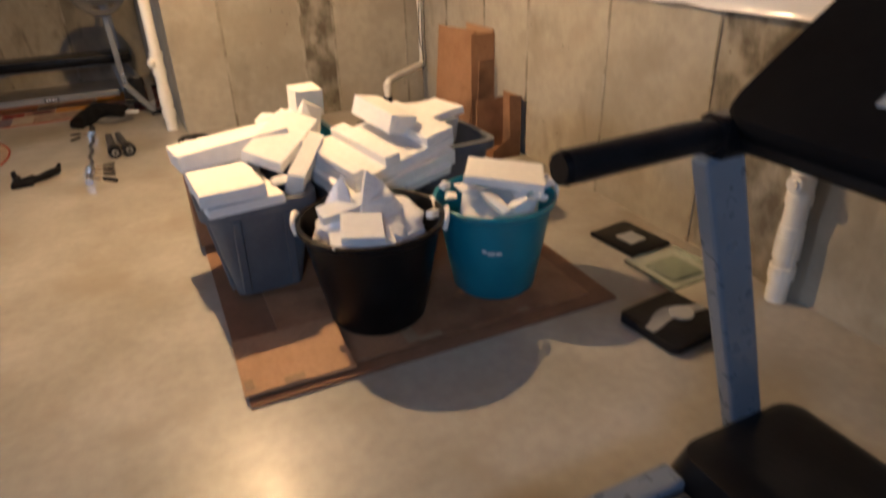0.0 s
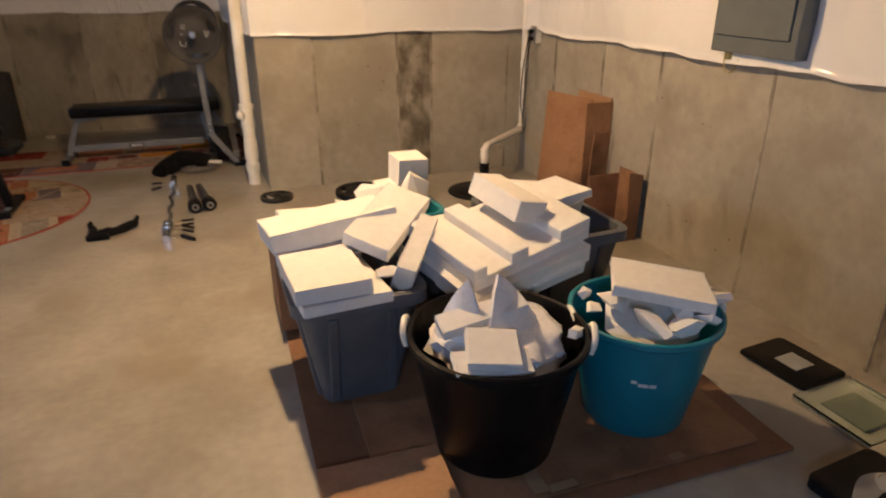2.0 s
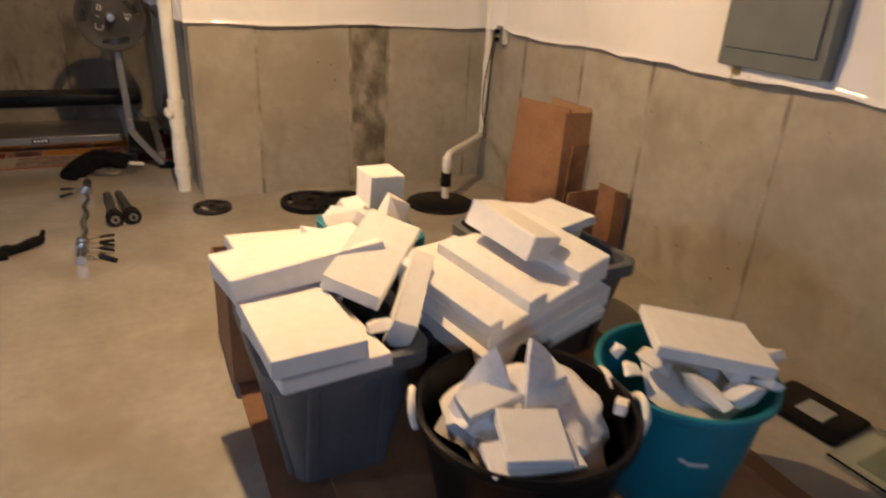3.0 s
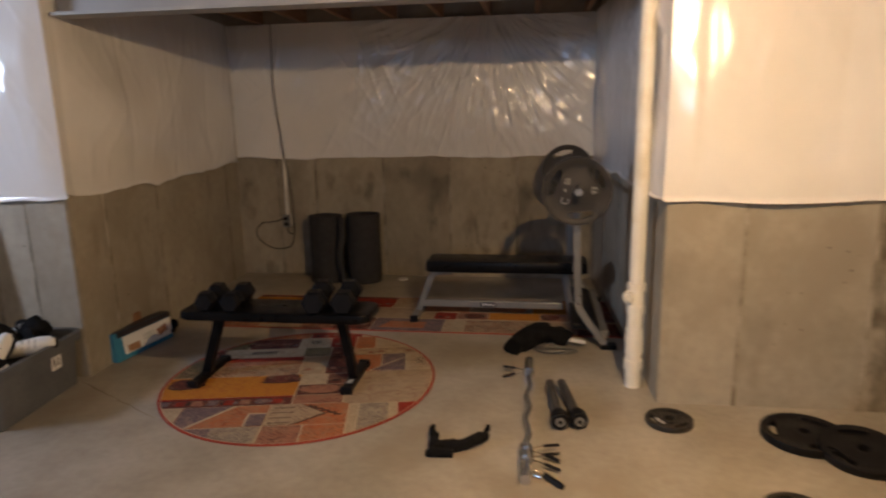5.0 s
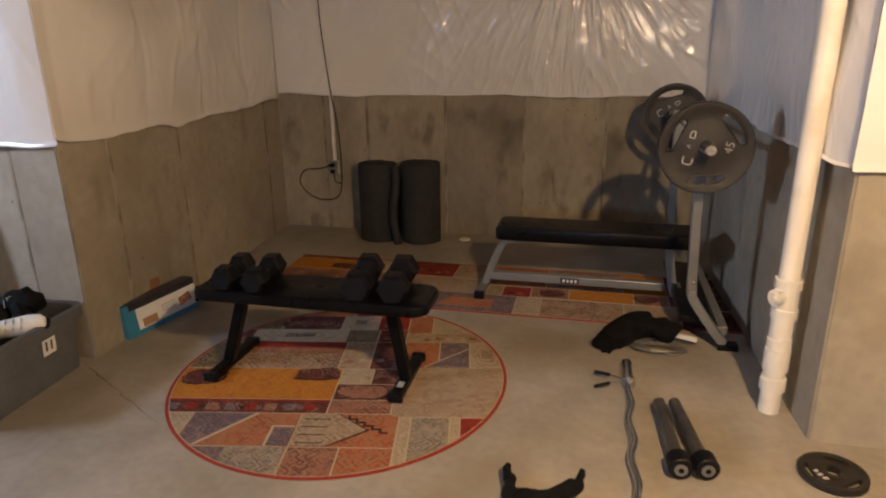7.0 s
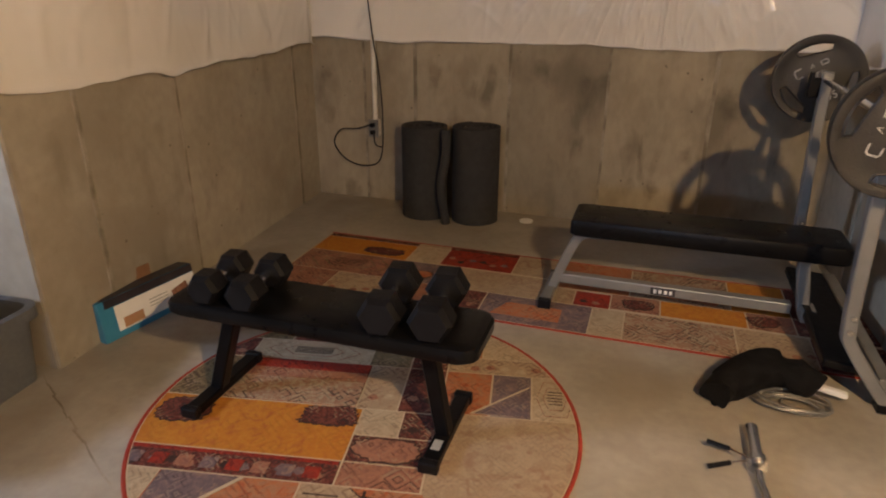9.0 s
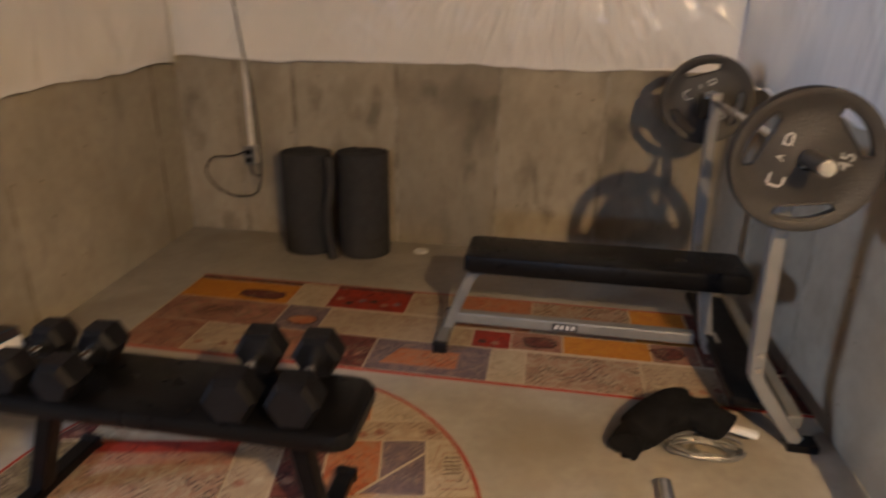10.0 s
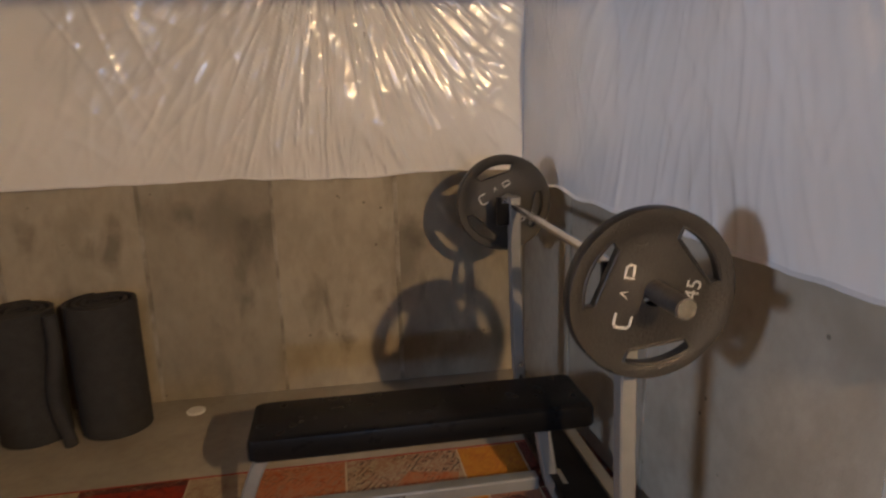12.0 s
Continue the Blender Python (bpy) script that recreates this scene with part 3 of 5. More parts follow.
def foam_block(size, centre, turn, label="white expanded foam packing block", bevel=0.004, group="foam packing pieces", seed=0):
    """A broken slab of foam with slightly uneven corners."""
    r = random.Random(seed)
    th = thing("foam_block", Matrix.Translation(SHIFT) @ pose(*centre, *turn), label, "foam", group)
    bm = box(size, (0, 0, 0), (0, 0, 0), bevel)
    for v in bm.verts:
        v.co += Vector([r.uniform(-1, 1) * 0.003 for _ in range(3)])
    part("block", bm, FOAM, th)
    return th


def chunk(centre, size, seed, turn=(0, 0, 0), label="broken chunk of white foam", mat=None):
    """A chipped foam lump."""
    r = random.Random(seed)
    th = thing("foam_chunk", Matrix.Translation(SHIFT) @ pose(*centre, *turn), label, "foam", "foam packing pieces")
    bm = bmesh.new()
    for _ in range(11):
        v = Vector([r.uniform(-0.5, 0.5) for _ in range(3)])
        m_ = max(abs(c) for c in v) or 1
        v = v * (0.5 / m_) * r.uniform(0.75, 1)
        bm.verts.new((v.x * size[0], v.y * size[1], v.z * size[2]))
    bmesh.ops.convex_hull(bm, input=bm.verts)
    for v in [v for v in bm.verts if not v.link_faces]:
        bm.verts.remove(v)
    part("piece", bm, mat or FOAM, th)
    return th


# ---- the pile on the cardboard ----
flat_sheet("cardboard_sheet", 1.48, 1.56, 0.010, pose(0.945, 3.17, 0, 0, 0, -0.4), CARD_DARK, "large flattened brown cardboard box lying on the floor", "cardboard")
inner = flat_sheet("cardboard_sheet", 1.22, 1.3, 0.006, pose(0.985, 3.10, 0.0165, 0, 0, -0.5), CARD, "smaller taped brown cardboard sheet on the larger one", "cardboard")
flap = flat_sheet("cardboard_flap", 0.385, 0.34, 0.008, pose(0.385, 2.595, 0.024, 0, 0, -1.5), CARD_LIGHT, "light tan cardboard flap folded over the sheet", "cardboard")
for sheet, x, y, w, d, z in ((inner, -0.10, -0.632, 0.09, 0.03, 0.0125), (inner, 0.30, -0.634, 0.05, 0.025, 0.0125), (inner, -0.20, 0.0, 0.05, 1.28, 0.0125), (flap, -0.02, -0.150, 0.07, 0.035, 0.0148), (flap, -0.17, -0.12, 0.03, 0.05, 0.0148)):
    part("tape", box((w, d, 0.0015), (x, y, z), (0, 0, 3)), TAPE, sheet, "strip of clear brown packing tape")
BASE = 0.026

storage_tote(pose(0.42, 3.275, BASE, 0, 0, 0.5), 0.46, 0.54, 0.43, TOTE, "grey plastic storage tote heaped with white foam")
storage_tote(pose(0.90, 3.46, BASE, 0, 0, 2), 0.46, 0.62, 0.38, TOTE_DARK, "black plastic storage tote full of foam packing", False)
storage_tote(pose(1.39, 3.62, BASE, 0, 0, 3), 0.48, 0.66, 0.41, TOTE, "grey plastic storage tote with foam slabs across it")
rope_tub(pose(0.768, 2.725, BASE, 0, 0, 0), 0.264, 0.186, 0.42, BLACKP, "black round plastic tub with white rope handles, full of foam", -24)
teal = rope_tub(pose(1.292, 2.725, BASE, 0, 0, 0), 0.237, 0.172, 0.40, TEAL, "teal round plastic tub with rope handles, full of foam scraps", -8)
for dx, w in ((-0.028, 0.018), (0.0, 0.03), (0.03, 0.022)):
    a = radians(-122 + dx * 260)
    part("printed_mark", box((w, 0.002, 0.012), (0.2135 * math.cos(a), 0.2135 * math.sin(a), 0.235 + 0.3 * dx * (dx < 0) * -1), (8, 0, math.degrees(a) + 90)), WHITE, teal, "white printed mark")

SHIFT = Vector((0, 0, 0))
# cardboard box with open flap, behind the grey tote
th = thing("cardboard_box", pose(0.395, 3.86, BASE, 0, 0, 0), "open brown cardboard box filled with foam", "box", "cardboard boxes")
for sz, c in (((0.40, 0.006, 0.36), (0, -0.197, 0.18)), ((0.40, 0.006, 0.36), (0, 0.197, 0.18)), ((0.006, 0.388, 0.36), (-0.197, 0, 0.18)), ((0.006, 0.388, 0.36), (0.197, 0, 0.18)), ((0.388, 0.388, 0.006), (0, 0, 0.003))):
    part("side", box(sz, c), CARD, th)
storage_tote(pose(0.83, 4.05, 0, 0, 0, 4), 0.36, 0.42, 0.40, TEAL, "teal plastic bin with foam offcuts", False)

# foam on the grey tote
SHIFT = Vector((0.025, -0.03, 0.02))
foam_block((0.47, 0.25, 0.075), (0.365, 3.49, 0.545), (-6, -4, 7), "long white foam slab on the grey tote", seed=1)
foam_block((0.245, 0.38, 0.05), (0.290, 3.187, 0.495), (-2, 0, 3), "square white foam slab resting in the grey tote", seed=2)
foam_block((0.29, 0.37, 0.035), (0.325, 3.175, 0.447), (-2, 0, 6), "white foam slab lying under another", seed=3)
foam_block((0.18, 0.37, 0.05), (0.575, 3.40, 0.565), (13, 16, -38), "tilted white foam slab leaning in the grey tote", seed=4)
foam_block((0.07, 0.31, 0.11), (0.625, 3.22, 0.50), (16, 18, -28), "white foam edge strip standing on its side", seed=5)
chunk((0.50, 3.12, 0.475), (0.09, 0.06, 0.05), 6)
chunk((0.33, 3.42, 0.45), (0.3, 0.25, 0.12), 7)

# stacked trays over the black tote
SHIFT = Vector((0, 0, 0))
def foam_tray(size, m, seed, label):
    th = thing("foam_tray", m, label, "foam", "foam packing pieces")
    w, d, h = size
    part("slab", box((w, d, h * 0.55), (0, 0, -h * 0.22), bevel=0.004), FOAM, th)
    for x0, x1 in ((-0.5, -0.40), (-0.20, -0.06), (0.22, 0.5)):
        part("ridge", box(((x1 - x0) * w, d, h * 0.5), ((x0 + x1) / 2 * w, 0, h * 0.295), bevel=0.004), FOAM, th)
    return th


foam_block((0.54, 0.40, 0.07), (0.975, 3.19, 0.465), (7, -8, 15), "lower white foam packing tray", seed=8)
foam_tray((0.54, 0.40, 0.085), pose(0.985, 3.22, 0.546, 7, -8, 16), 9, "white foam tray with two sunken channels")
foam_block((0.14, 0.28, 0.085), (1.05, 3.30, 0.645), (9, 14, 18), "white foam bar lying across the tray", seed=10)
foam_block((0.20, 0.24, 0.035), (1.42, 3.58, 0.545), (0, -4, 12), "thin white foam slab on the tote", seed=11)
foam_block((0.24, 0.12, 0.05), (1.38, 3.74, 0.50), (10, 4, -20), "white foam strip on the tote", seed=12)
chunk((0.93, 3.42, 0.42), (0.36, 0.4, 0.2), 13)
chunk((1.39, 3.60, 0.42), (0.38, 0.5, 0.18), 14)
foam_block((0.24, 0.14, 0.04), (1.12, 3.08, 0.435), (14, -8, 12), "white foam wedge under the trays", seed=15)
chunk((0.98, 3.10, 0.415), (0.14, 0.09, 0.06), 16)

# foam in the bin and box behind
foam_block((0.15, 0.15, 0.14), (0.885, 4.08, 0.56), (3, 2, 4), "white foam cube standing on the heap", seed=17)
chunk((0.83, 4.04, 0.43), (0.28, 0.34, 0.16), 18)
chunk((0.66, 3.83, 0.52), (0.22, 0.16, 0.13), 19, (10, 0, 30), "rounded chunk of white foam")
chunk((0.82, 3.76, 0.55), (0.15, 0.11, 0.17), 20, (0, 20, 10), "pointed chunk of white foam")
chunk((0.55, 3.72, 0.50), (0.18, 0.16, 0.10), 21)
chunk((0.395, 3.86, 0.36), (0.36, 0.36, 0.14), 22)
foam_block((0.12, 0.18, 0.05), (0.74, 3.66, 0.55), (20, 15, 40), "small tilted white foam slab", seed=23)
foam_block((0.34, 0.2, 0.04), (0.42, 3.92, 0.42), (0, 4, 6), "white foam slab in the cardboard box", seed=24)


def foam_bag(m, seed, label):
    th = thing("foam_bag", Matrix.Translation(SHIFT) @ m, label, "foam bag")
    bm = bmesh.new()
    bmesh.ops.create_icosphere(bm, subdivisions=4, radius=1)
    for v in bm.verts:
        p = v.co.copy()
        k = 1 + 0.22 * noise.noise(p * 1.7 + Vector((seed, 0, 0))) + 0.12 * noise.noise(p * 4 + Vector((0, seed, 0)))
        peak = 0.16 * max(0, p.x - 0.1) ** 2 + 0.10 * max(0, -p.x - 0.3)
        v.co = Vector((p.x * 0.205 * k, p.y * 0.20 * k, p.z * 0.075 * k + 0.6 * peak * max(0, p.z)))
    part("bag", bm, FOAM_BAG, th, smooth=True)
    return th


# foam in the two tubs
SHIFT = Vector((-0.025, -0.075, 0.035))
foam_bag(pose(0.80, 2.81, 0.345, 0, 0, 20), 3, "crumpled clear bag stuffed with foam sheet")
def foam_peak(w, h, m, label, seed):
    """A thin pointed foam sheet, curved across."""
    th = thing("foam_sheet", Matrix.Translation(SHIFT) @ m, label, "foam", "foam packing pieces")
    bm = bmesh.new()
    n = 8
    cols = []
    for i in range(n + 1):
        f = i / n * 2 - 1
        top = h * (1 - abs(f) ** 1.3) + 0.01
        y = 0.05 * f * f
        cols.append([bm.verts.new(p) for p in ((f * w / 2, y, 0), (f * w / 2 * 0.95, y, top), (f * w / 2 * 0.95, y + 0.012, top), (f * w / 2, y + 0.012, 0))])
    for a, b in zip(cols, cols[1:]):
        for k in range(4):
            bm.faces.new((a[k], b[k], b[(k + 1) % 4], a[(k + 1) % 4]))
    bm.faces.new(cols[0])
    bm.faces.new(cols[-1][::-1])
    part("sheet", bm, FOAM_BAG, th, smooth=True)


foam_peak(0.24, 0.24, pose(0.625, 2.765, 0.345, -25, 0, -50), "pointed bent foam sheet standing in the tub", 31)
foam_peak(0.33, 0.26, pose(0.86, 2.70, 0.345, -30, 0, 27), "pointed bent foam sheet standing in the tub", 32)
foam_block((0.27, 0.07, 0.04), (0.735, 2.79, 0.470), (18, -8, 2), "narrow foam strip in the tub", seed=33)
foam_block((0.15, 0.14, 0.025), (0.715, 2.66, 0.434), (14, 6, -16), "small foam sheet tilted in the tub", seed=34)
foam_block((0.22, 0.09, 0.022), (0.705, 2.64, 0.400), (12, 4, -8), "small foam sheet tilted in the tub", seed=35)
foam_block((0.06, 0.03, 0.025), (1.00, 2.70, 0.41), (0, 15, 40), "foam scrap on the tub's rim", seed=36)
SHIFT = Vector((-0.022, -0.06, 0.03))
foam_block((0.31, 0.25, 0.035), (1.36, 2.785, 0.470), (-2, 6, -32), "flat foam slab on top of the teal tub", seed=37)
chunk((1.31, 2.78, 0.365), (0.38, 0.38, 0.12), 38)
for i, (dx, dy, dz, s) in enumerate(((-0.13, 0.0, 0.415, 0.09), (-0.17, 0.08, 0.41, 0.06), (-0.08, -0.14, 0.40, 0.11), (0.02, -0.18, 0.39, 0.09), (0.10, -0.17, 0.40, 0.08), (0.19, -0.09, 0.41, 0.08), (0.17, 0.07, 0.41, 0.09), (-0.19, 0.02, 0.395, 0.06), (0.05, -0.10, 0.42, 0.10), (0.22, 0.0, 0.40, 0.06))):
    chunk((1.315 + dx, 2.785 + dy, dz + 0.022), (s * 1.2, s, s * 0.6), 50 + i, (15 * (i % 3), 10, 37 * i))

# ---- the bulb on the ceiling ----
th = thing("pendant_lamp", pose(*LAMP), "bare glowing bulb hanging on a short black cord", "lamp")
part("cord", tube([(0, 0, 0.11), (0, 0, TOP - LAMP.z - 0.03)], 0.005, 8), BLACKP, th, "black lamp cord")
part("ceiling_cup", lathe([(0, TOP - LAMP.z), (0.05, TOP - LAMP.z), (0.045, TOP - LAMP.z - 0.03), (0, TOP - LAMP.z - 0.035)], 24), PVC, th, "white ceiling cup", True)
part("holder", lathe([(0, 0.125), (0.012, 0.12), (0.02, 0.10), (0.022, 0.06), (0, 0.06)], 24), PVC, th, "white lamp holder", True)
part("housing", lathe([(0, 0.075), (0.013, 0.075), (0.017, 0.05), (BULB_R - 0.0005, 0.012), (BULB_R - 0.0005, 0.0065), (0, 0.0065)], 24), PVC, th, "white plastic bulb housing", True)
prof = [(BULB_R * math.cos(radians(a)), BULB_R * math.sin(radians(a))) for a in range(12, -90, -17)] + [(0, -BULB_R)]
part("bulb", lathe(prof, 24), BULB, th, "glowing warm dome of the bulb", True)


# ---- pipes, panel and outlets ----
def upright_drain(m, top, label, cleanout_turn):
    th = thing("drain_pipe", m @ Matrix.Diagonal((0.9, 0.9, 1, 1)), label, "pipe", "vertical drain pipes")
    part("riser", tube([(0, 0, 0.5), (0, 0, top)], 0.044, 20), PVC, th, smooth=True)
    part("cleanout_body", lathe([(0, 0), (0.046, 0), (0.046, 0.10), (0.055, 0.102), (0.055, 0.155), (0.047, 0.157), (0.047, 0.19), (0.054, 0.192), (0.054, 0.285), (0.0515, 0.287), (0.0515, 0.33), (0.047, 0.332), (0.047, 0.42), (0.054, 0.422), (0.054, 0.462), (0.049, 0.464), (0.049, 0.545), (0.056, 0.547), (0.056, 0.585), (0.045, 0.587), (0, 0.587)], 48), PVC, th)
    a = radians(cleanout_turn)
    d = Vector((math.cos(a), math.sin(a), 0))
    part("cleanout_plug", tube([d * 0.04 + Vector((0, 0, 0.515)), d * 0.075 + Vector((0, 0, 0.515)), d * 0.0751 + Vector((0, 0, 0.515)), d * 0.09 + Vector((0, 0, 0.515))], [0.034, 0.034, 0.017, 0.017], 12), PVC, th, "white threaded cleanout plug")
    return th


upright_drain(pose(0.245, 5.97, 0), 2.50, "white PVC drain pipe with cleanout beside the alcove opening", 215)
upright_drain(pose(2.245, 2.09, 0), 2.50, "white PVC drain pipe standing against the concrete wall", 190)

th = thing("breaker_panel", pose(2.255, 3.42, 1.11), "grey steel electrical breaker panel on the wall", "electrical panel")
part("case", box((0.11, 0.47, 0.78), (0, 0, 0.39), bevel=0.006), PANEL, th)
part("door", box((0.012, 0.40, 0.66), (-0.061, 0, 0.40), bevel=0.004), PANEL, th)
part("latch", box((0.012, 0.025, 0.05), (-0.070, 0.16, 0.42), bevel=0.003), BLACKP, th, "small black latch")
part("cable_clamp", tube([(0, 0.17, -0.035), (0, 0.17, 0.005)], 0.022, 12), BRASS, th, "brass cable clamp under the panel")
part("ground_wire", tube(curve_pts([(-0.01, 0.19, -0.02), (-0.02, 0.17, -0.075), (-0.02, 0.12, -0.085), (-0.01, 0.10, -0.03)]), 0.003, 6), BRASS, th, "bare looped ground wire")


def outlet(m, label, cords):
    th = thing("outlet_box", m, label, "outlet", "wall outlets")
    part("box", box((0.065, 0.05, 0.11), (0, 0, 0), bevel=0.005), PVC, th)
    part("cover", box((0.075, 0.006, 0.12), (0, -0.028, 0), bevel=0.002), STEEL_GREY, th, "grey cover plate")
    for z in (-0.025, 0.025):
        part("plug", box((0.03, 0.035, 0.028), (0, -0.045, z), bevel=0.006), BLACKP, th, "black plug")
    for c in cords:
        part("cord", tube(curve_pts(c, 7), 0.0045, 6), BLACKP, th, "black cord", True)
    return th


outlet(pose(2.275, 5.52, 1.03, 0, 0, -90), "outlet box with black plugs under the insulation", [
    [(0, -0.05, 0.02), (-0.03, -0.06, -0.10), (-0.10, -0.05, -0.30), (-0.13, -0.04, -0.5), (-0.12, -0.02, -0.62), (-0.17, 0.0, -0.75)],
    [(0.01, -0.05, -0.02), (-0.02, -0.06, -0.2), (-0.05, -0.05, -0.45), (-0.12, -0.02, -0.65), (-0.15, 0, -0.72)]])
outlet(pose(-2.60, 8.235, 0.52), "wall outlet with black plugs beside the rolled mats", [
    [(-0.01, -0.05, 0.03), (-0.10, -0.07, 0.0), (-0.24, -0.05, -0.02), (-0.30, -0.04, -0.12), (-0.22, -0.05, -0.22), (-0.08, -0.06, -0.26), (0.06, -0.06, -0.20), (0.08, -0.05, 0.1), (0.05, -0.03, 0.4), (0.01, -0.02, 0.62), (-0.02, -0.07, 1.2), (-0.01, -0.07, 1.75)],
    [(0.01, -0.05, -0.02), (0.03, -0.07, -0.10), (0.08, -0.06, -0.12)]])
part("conduit", tube([(0, 0, 0), (0, 0, 0.56)], 0.017, 10), PVC, None, smooth=True, m=pose(-2.60, 8.245, 0.575))
tagged(bpy.data.objects["conduit"], "thin white conduit rising from the outlet", "conduit")

th = thing("sump_pipe", pose(2.275, 5.70, 0), "white PVC sump discharge pipe in the corner", "pipe")
part("riser", tube([(0, 0, 0.34), (0, 0, 2.27)], 0.024, 14), PVC, th, smooth=True)
part("arm", tube(curve_pts([(0, 0, 0.36), (-0.01, -0.01, 0.335), (-0.06, -0.055, 0.32), (-0.40, -0.35, 0.315), (-0.47, -0.415, 0.305), (-0.485, -0.43, 0.27)], 5), 0.025, 14), PVC, th, smooth=True)
part("drop", tube([(-0.485, -0.43, 0.29), (-0.485, -0.43, 0.03)], 0.025, 14), PVC, th, smooth=True)
part("coupling", tube([(-0.485, -0.43, 0.11), (-0.485, -0.43, 0.20)], 0.034, 14), RUBBER, th, "black rubber coupling")
part("elbow", tube([(-0.485, -0.43, 0.235), (-0.485, -0.43, 0.30)], 0.031, 14), PVC, th)
part("joint_ring", tube([(0, 0, 0.78), (0, 0, 0.84)], 0.029, 14), PVC, th)
th = thing("sump_cover", pose(1.74, 5.24, 0), "round black plastic sump pit cover on the floor", "sump cover")
part("lid", lathe([(0, 0), (0.215, 0), (0.22, 0.006), (0.215, 0.014), (0.18, 0.016), (0.17, 0.022), (0, 0.022)], 40), BLACKP, th, smooth=True)

# folded cartons leaning by the east wall
th = thing("cardboard_box", pose(2.16, 4.66, 0, 0, 0, 0), "tall folded brown carton standing against the wall", "box", "cardboard boxes")
part("front_panel", box((0.008, 0.40, 0.74), (-0.06, 0.08, 0.37), (0, 5, 12)), CARD, th)
part("side_panel", box((0.17, 0.008, 0.72), (0.055, -0.13, 0.36), (0, 0, -4)), CARD, th)
part("back_panel", box((0.008, 0.36, 0.74), (0.11, 0.05, 0.372), (0, 3, 2)), CARD_LIGHT, th)
part("flap", box((0.12, 0.008, 0.56), (0.05, -0.17, 0.28), (4, 0, 6)), CARD, th)
th = thing("cardboard_box", pose(2.16, 4.20, 0, 0, 0, 0), "small torn brown carton with an angled flap", "box", "cardboard boxes")
part("front_panel", prism([(-0.10, 0.0), (0.10, 0.0), (0.10, 0.39), (0.01, 0.41), (0.02, 0.14), (-0.10, 0.06)], -0.004, 0.004), CARD, th, m=pose(0, -0.10, 0.0, 90, 0, 0))
part("side_panel", box((0.008, 0.22, 0.38), (0.105, 0.02, 0.19)), CARD, th)
part("back_panel", box((0.20, 0.008, 0.34), (0.0, 0.13, 0.17)), CARD, th)
part("bottom", box((0.20, 0.22, 0.006), (0.0, 0.015, 0.004)), CARD, th)


# ---- bathroom scales ----
def scale_body(th, w, d, h, material, r=0.02):
    loop = rounded_rect(w, d, r)
    inner = rounded_rect(w - 0.012, d - 0.012, r)
    return part("body", loft([[(x, y, 0.004) for x, y in inner], [(x, y, 0.008) for x, y in loop], [(x, y, h - 0.004) for x, y in loop], [(x, y, h) for x, y in inner]]), material, th, smooth=True)


th = thing("bathroom_scale", pose(2.068, 2.775, 0, 0, 0, 6), "flat black digital bathroom scale with a grey display", "scale", "bathroom scales")
scale_body(th, 0.245, 0.30, 0.022, BLACKP)
part("display", box((0.10, 0.10, 0.003), (0.0, -0.01, 0.0235)), PAPER_GREY, th, "pale grey display")
th = thing("bathroom_scale", pose(2.045, 2.455, 0, 0, 0, 3), "clear glass bathroom scale with chrome side rails", "scale", "bathroom scales")
part("glass_plate", box((0.30, 0.30, 0.010), (0, 0, 0.024), bevel=0.003), GLASS, th, "clear greenish glass plate").visible_shadow = False
for sx in (-0.145, 0.145):
    part("rail", box((0.014, 0.30, 0.018), (sx, 0, 0.010), bevel=0.004), CHROME, th, "chrome side rail")
part("base_plate", box((0.17, 0.17, 0.008), (0, 0.0, 0.008), bevel=0.002), surf("pale_green_print", (0.13, 0.135, 0.11), (0.16, 0.165, 0.13), 8, 0.4, bump=0.0), th, "pale green plate under the glass")
th = thing("bathroom_scale", pose(1.742, 2.128, 0, 0, 0, 6), "black mechanical bathroom scale with a round pale dial and silver trim", "scale", "bathroom scales")
scale_body(th, 0.30, 0.285, 0.045, RUBBER, 0.03)
wave = [(0.145 * f, 0.035 + 0.03 * math.cos(2.6 * f)) for f in np.linspace(-1, 1, 13)]
part("trim", prism(wave + [(x, y - 0.035 - 0.035 * math.cos(1.5 * x / 0.145)) for x, y in wave[::-1]], 0.0448, 0.0475), CHROME_DULL, th, "curved silver trim band")
part("dial", lathe([(0, 0.045), (0.046, 0.045), (0.047, 0.050), (0.041, 0.053), (0.039, 0.050), (0, 0.050)], 32, at=(0.04, 0.0, 0)), PAPER_GREY, th, "round pale dial", True)


# ---- treadmill ----
th = thing("treadmill", pose(1.1, 1.12, 0), "black and grey treadmill with padded handlebars", "treadmill")
part("deck", box((1.10, 0.74, 0.07), (-0.55, 0, 0.125), bevel=0.01), BLACKP, th)
part("belt", box((1.06, 0.58, 0.008), (-0.55, 0, 0.165), bevel=0.003), BELT, th, "dark running belt")
for sy in (-0.335, 0.335):
    part("side_rail", box((1.10, 0.075, 0.05), (-0.55, sy, 0.16), bevel=0.012), TREAD_GREY, th, "grey foot rail")
hood = part("motor_hood", loft([[(x + 0.21, y, z) for x, y in rounded_rect(w, d, 0.06)] for w, d, z in ((0.42, 0.74, 0.03), (0.44, 0.76, 0.16), (0.40, 0.72, 0.235), (0.30, 0.62, 0.262))]), BLACKP, th, "black motor hood", True)
part("printed_mark", box((0.018, 0.03, 0.002), (0.045, 0.265, 0.246), (0, -38, 0)), ORANGE, hood, "orange printed mark")
part("printed_mark", box((0.018, 0.10, 0.002), (0.045, 0.19, 0.246), (0, -38, 0)), PAPER_GREY, hood, "grey printed mark")
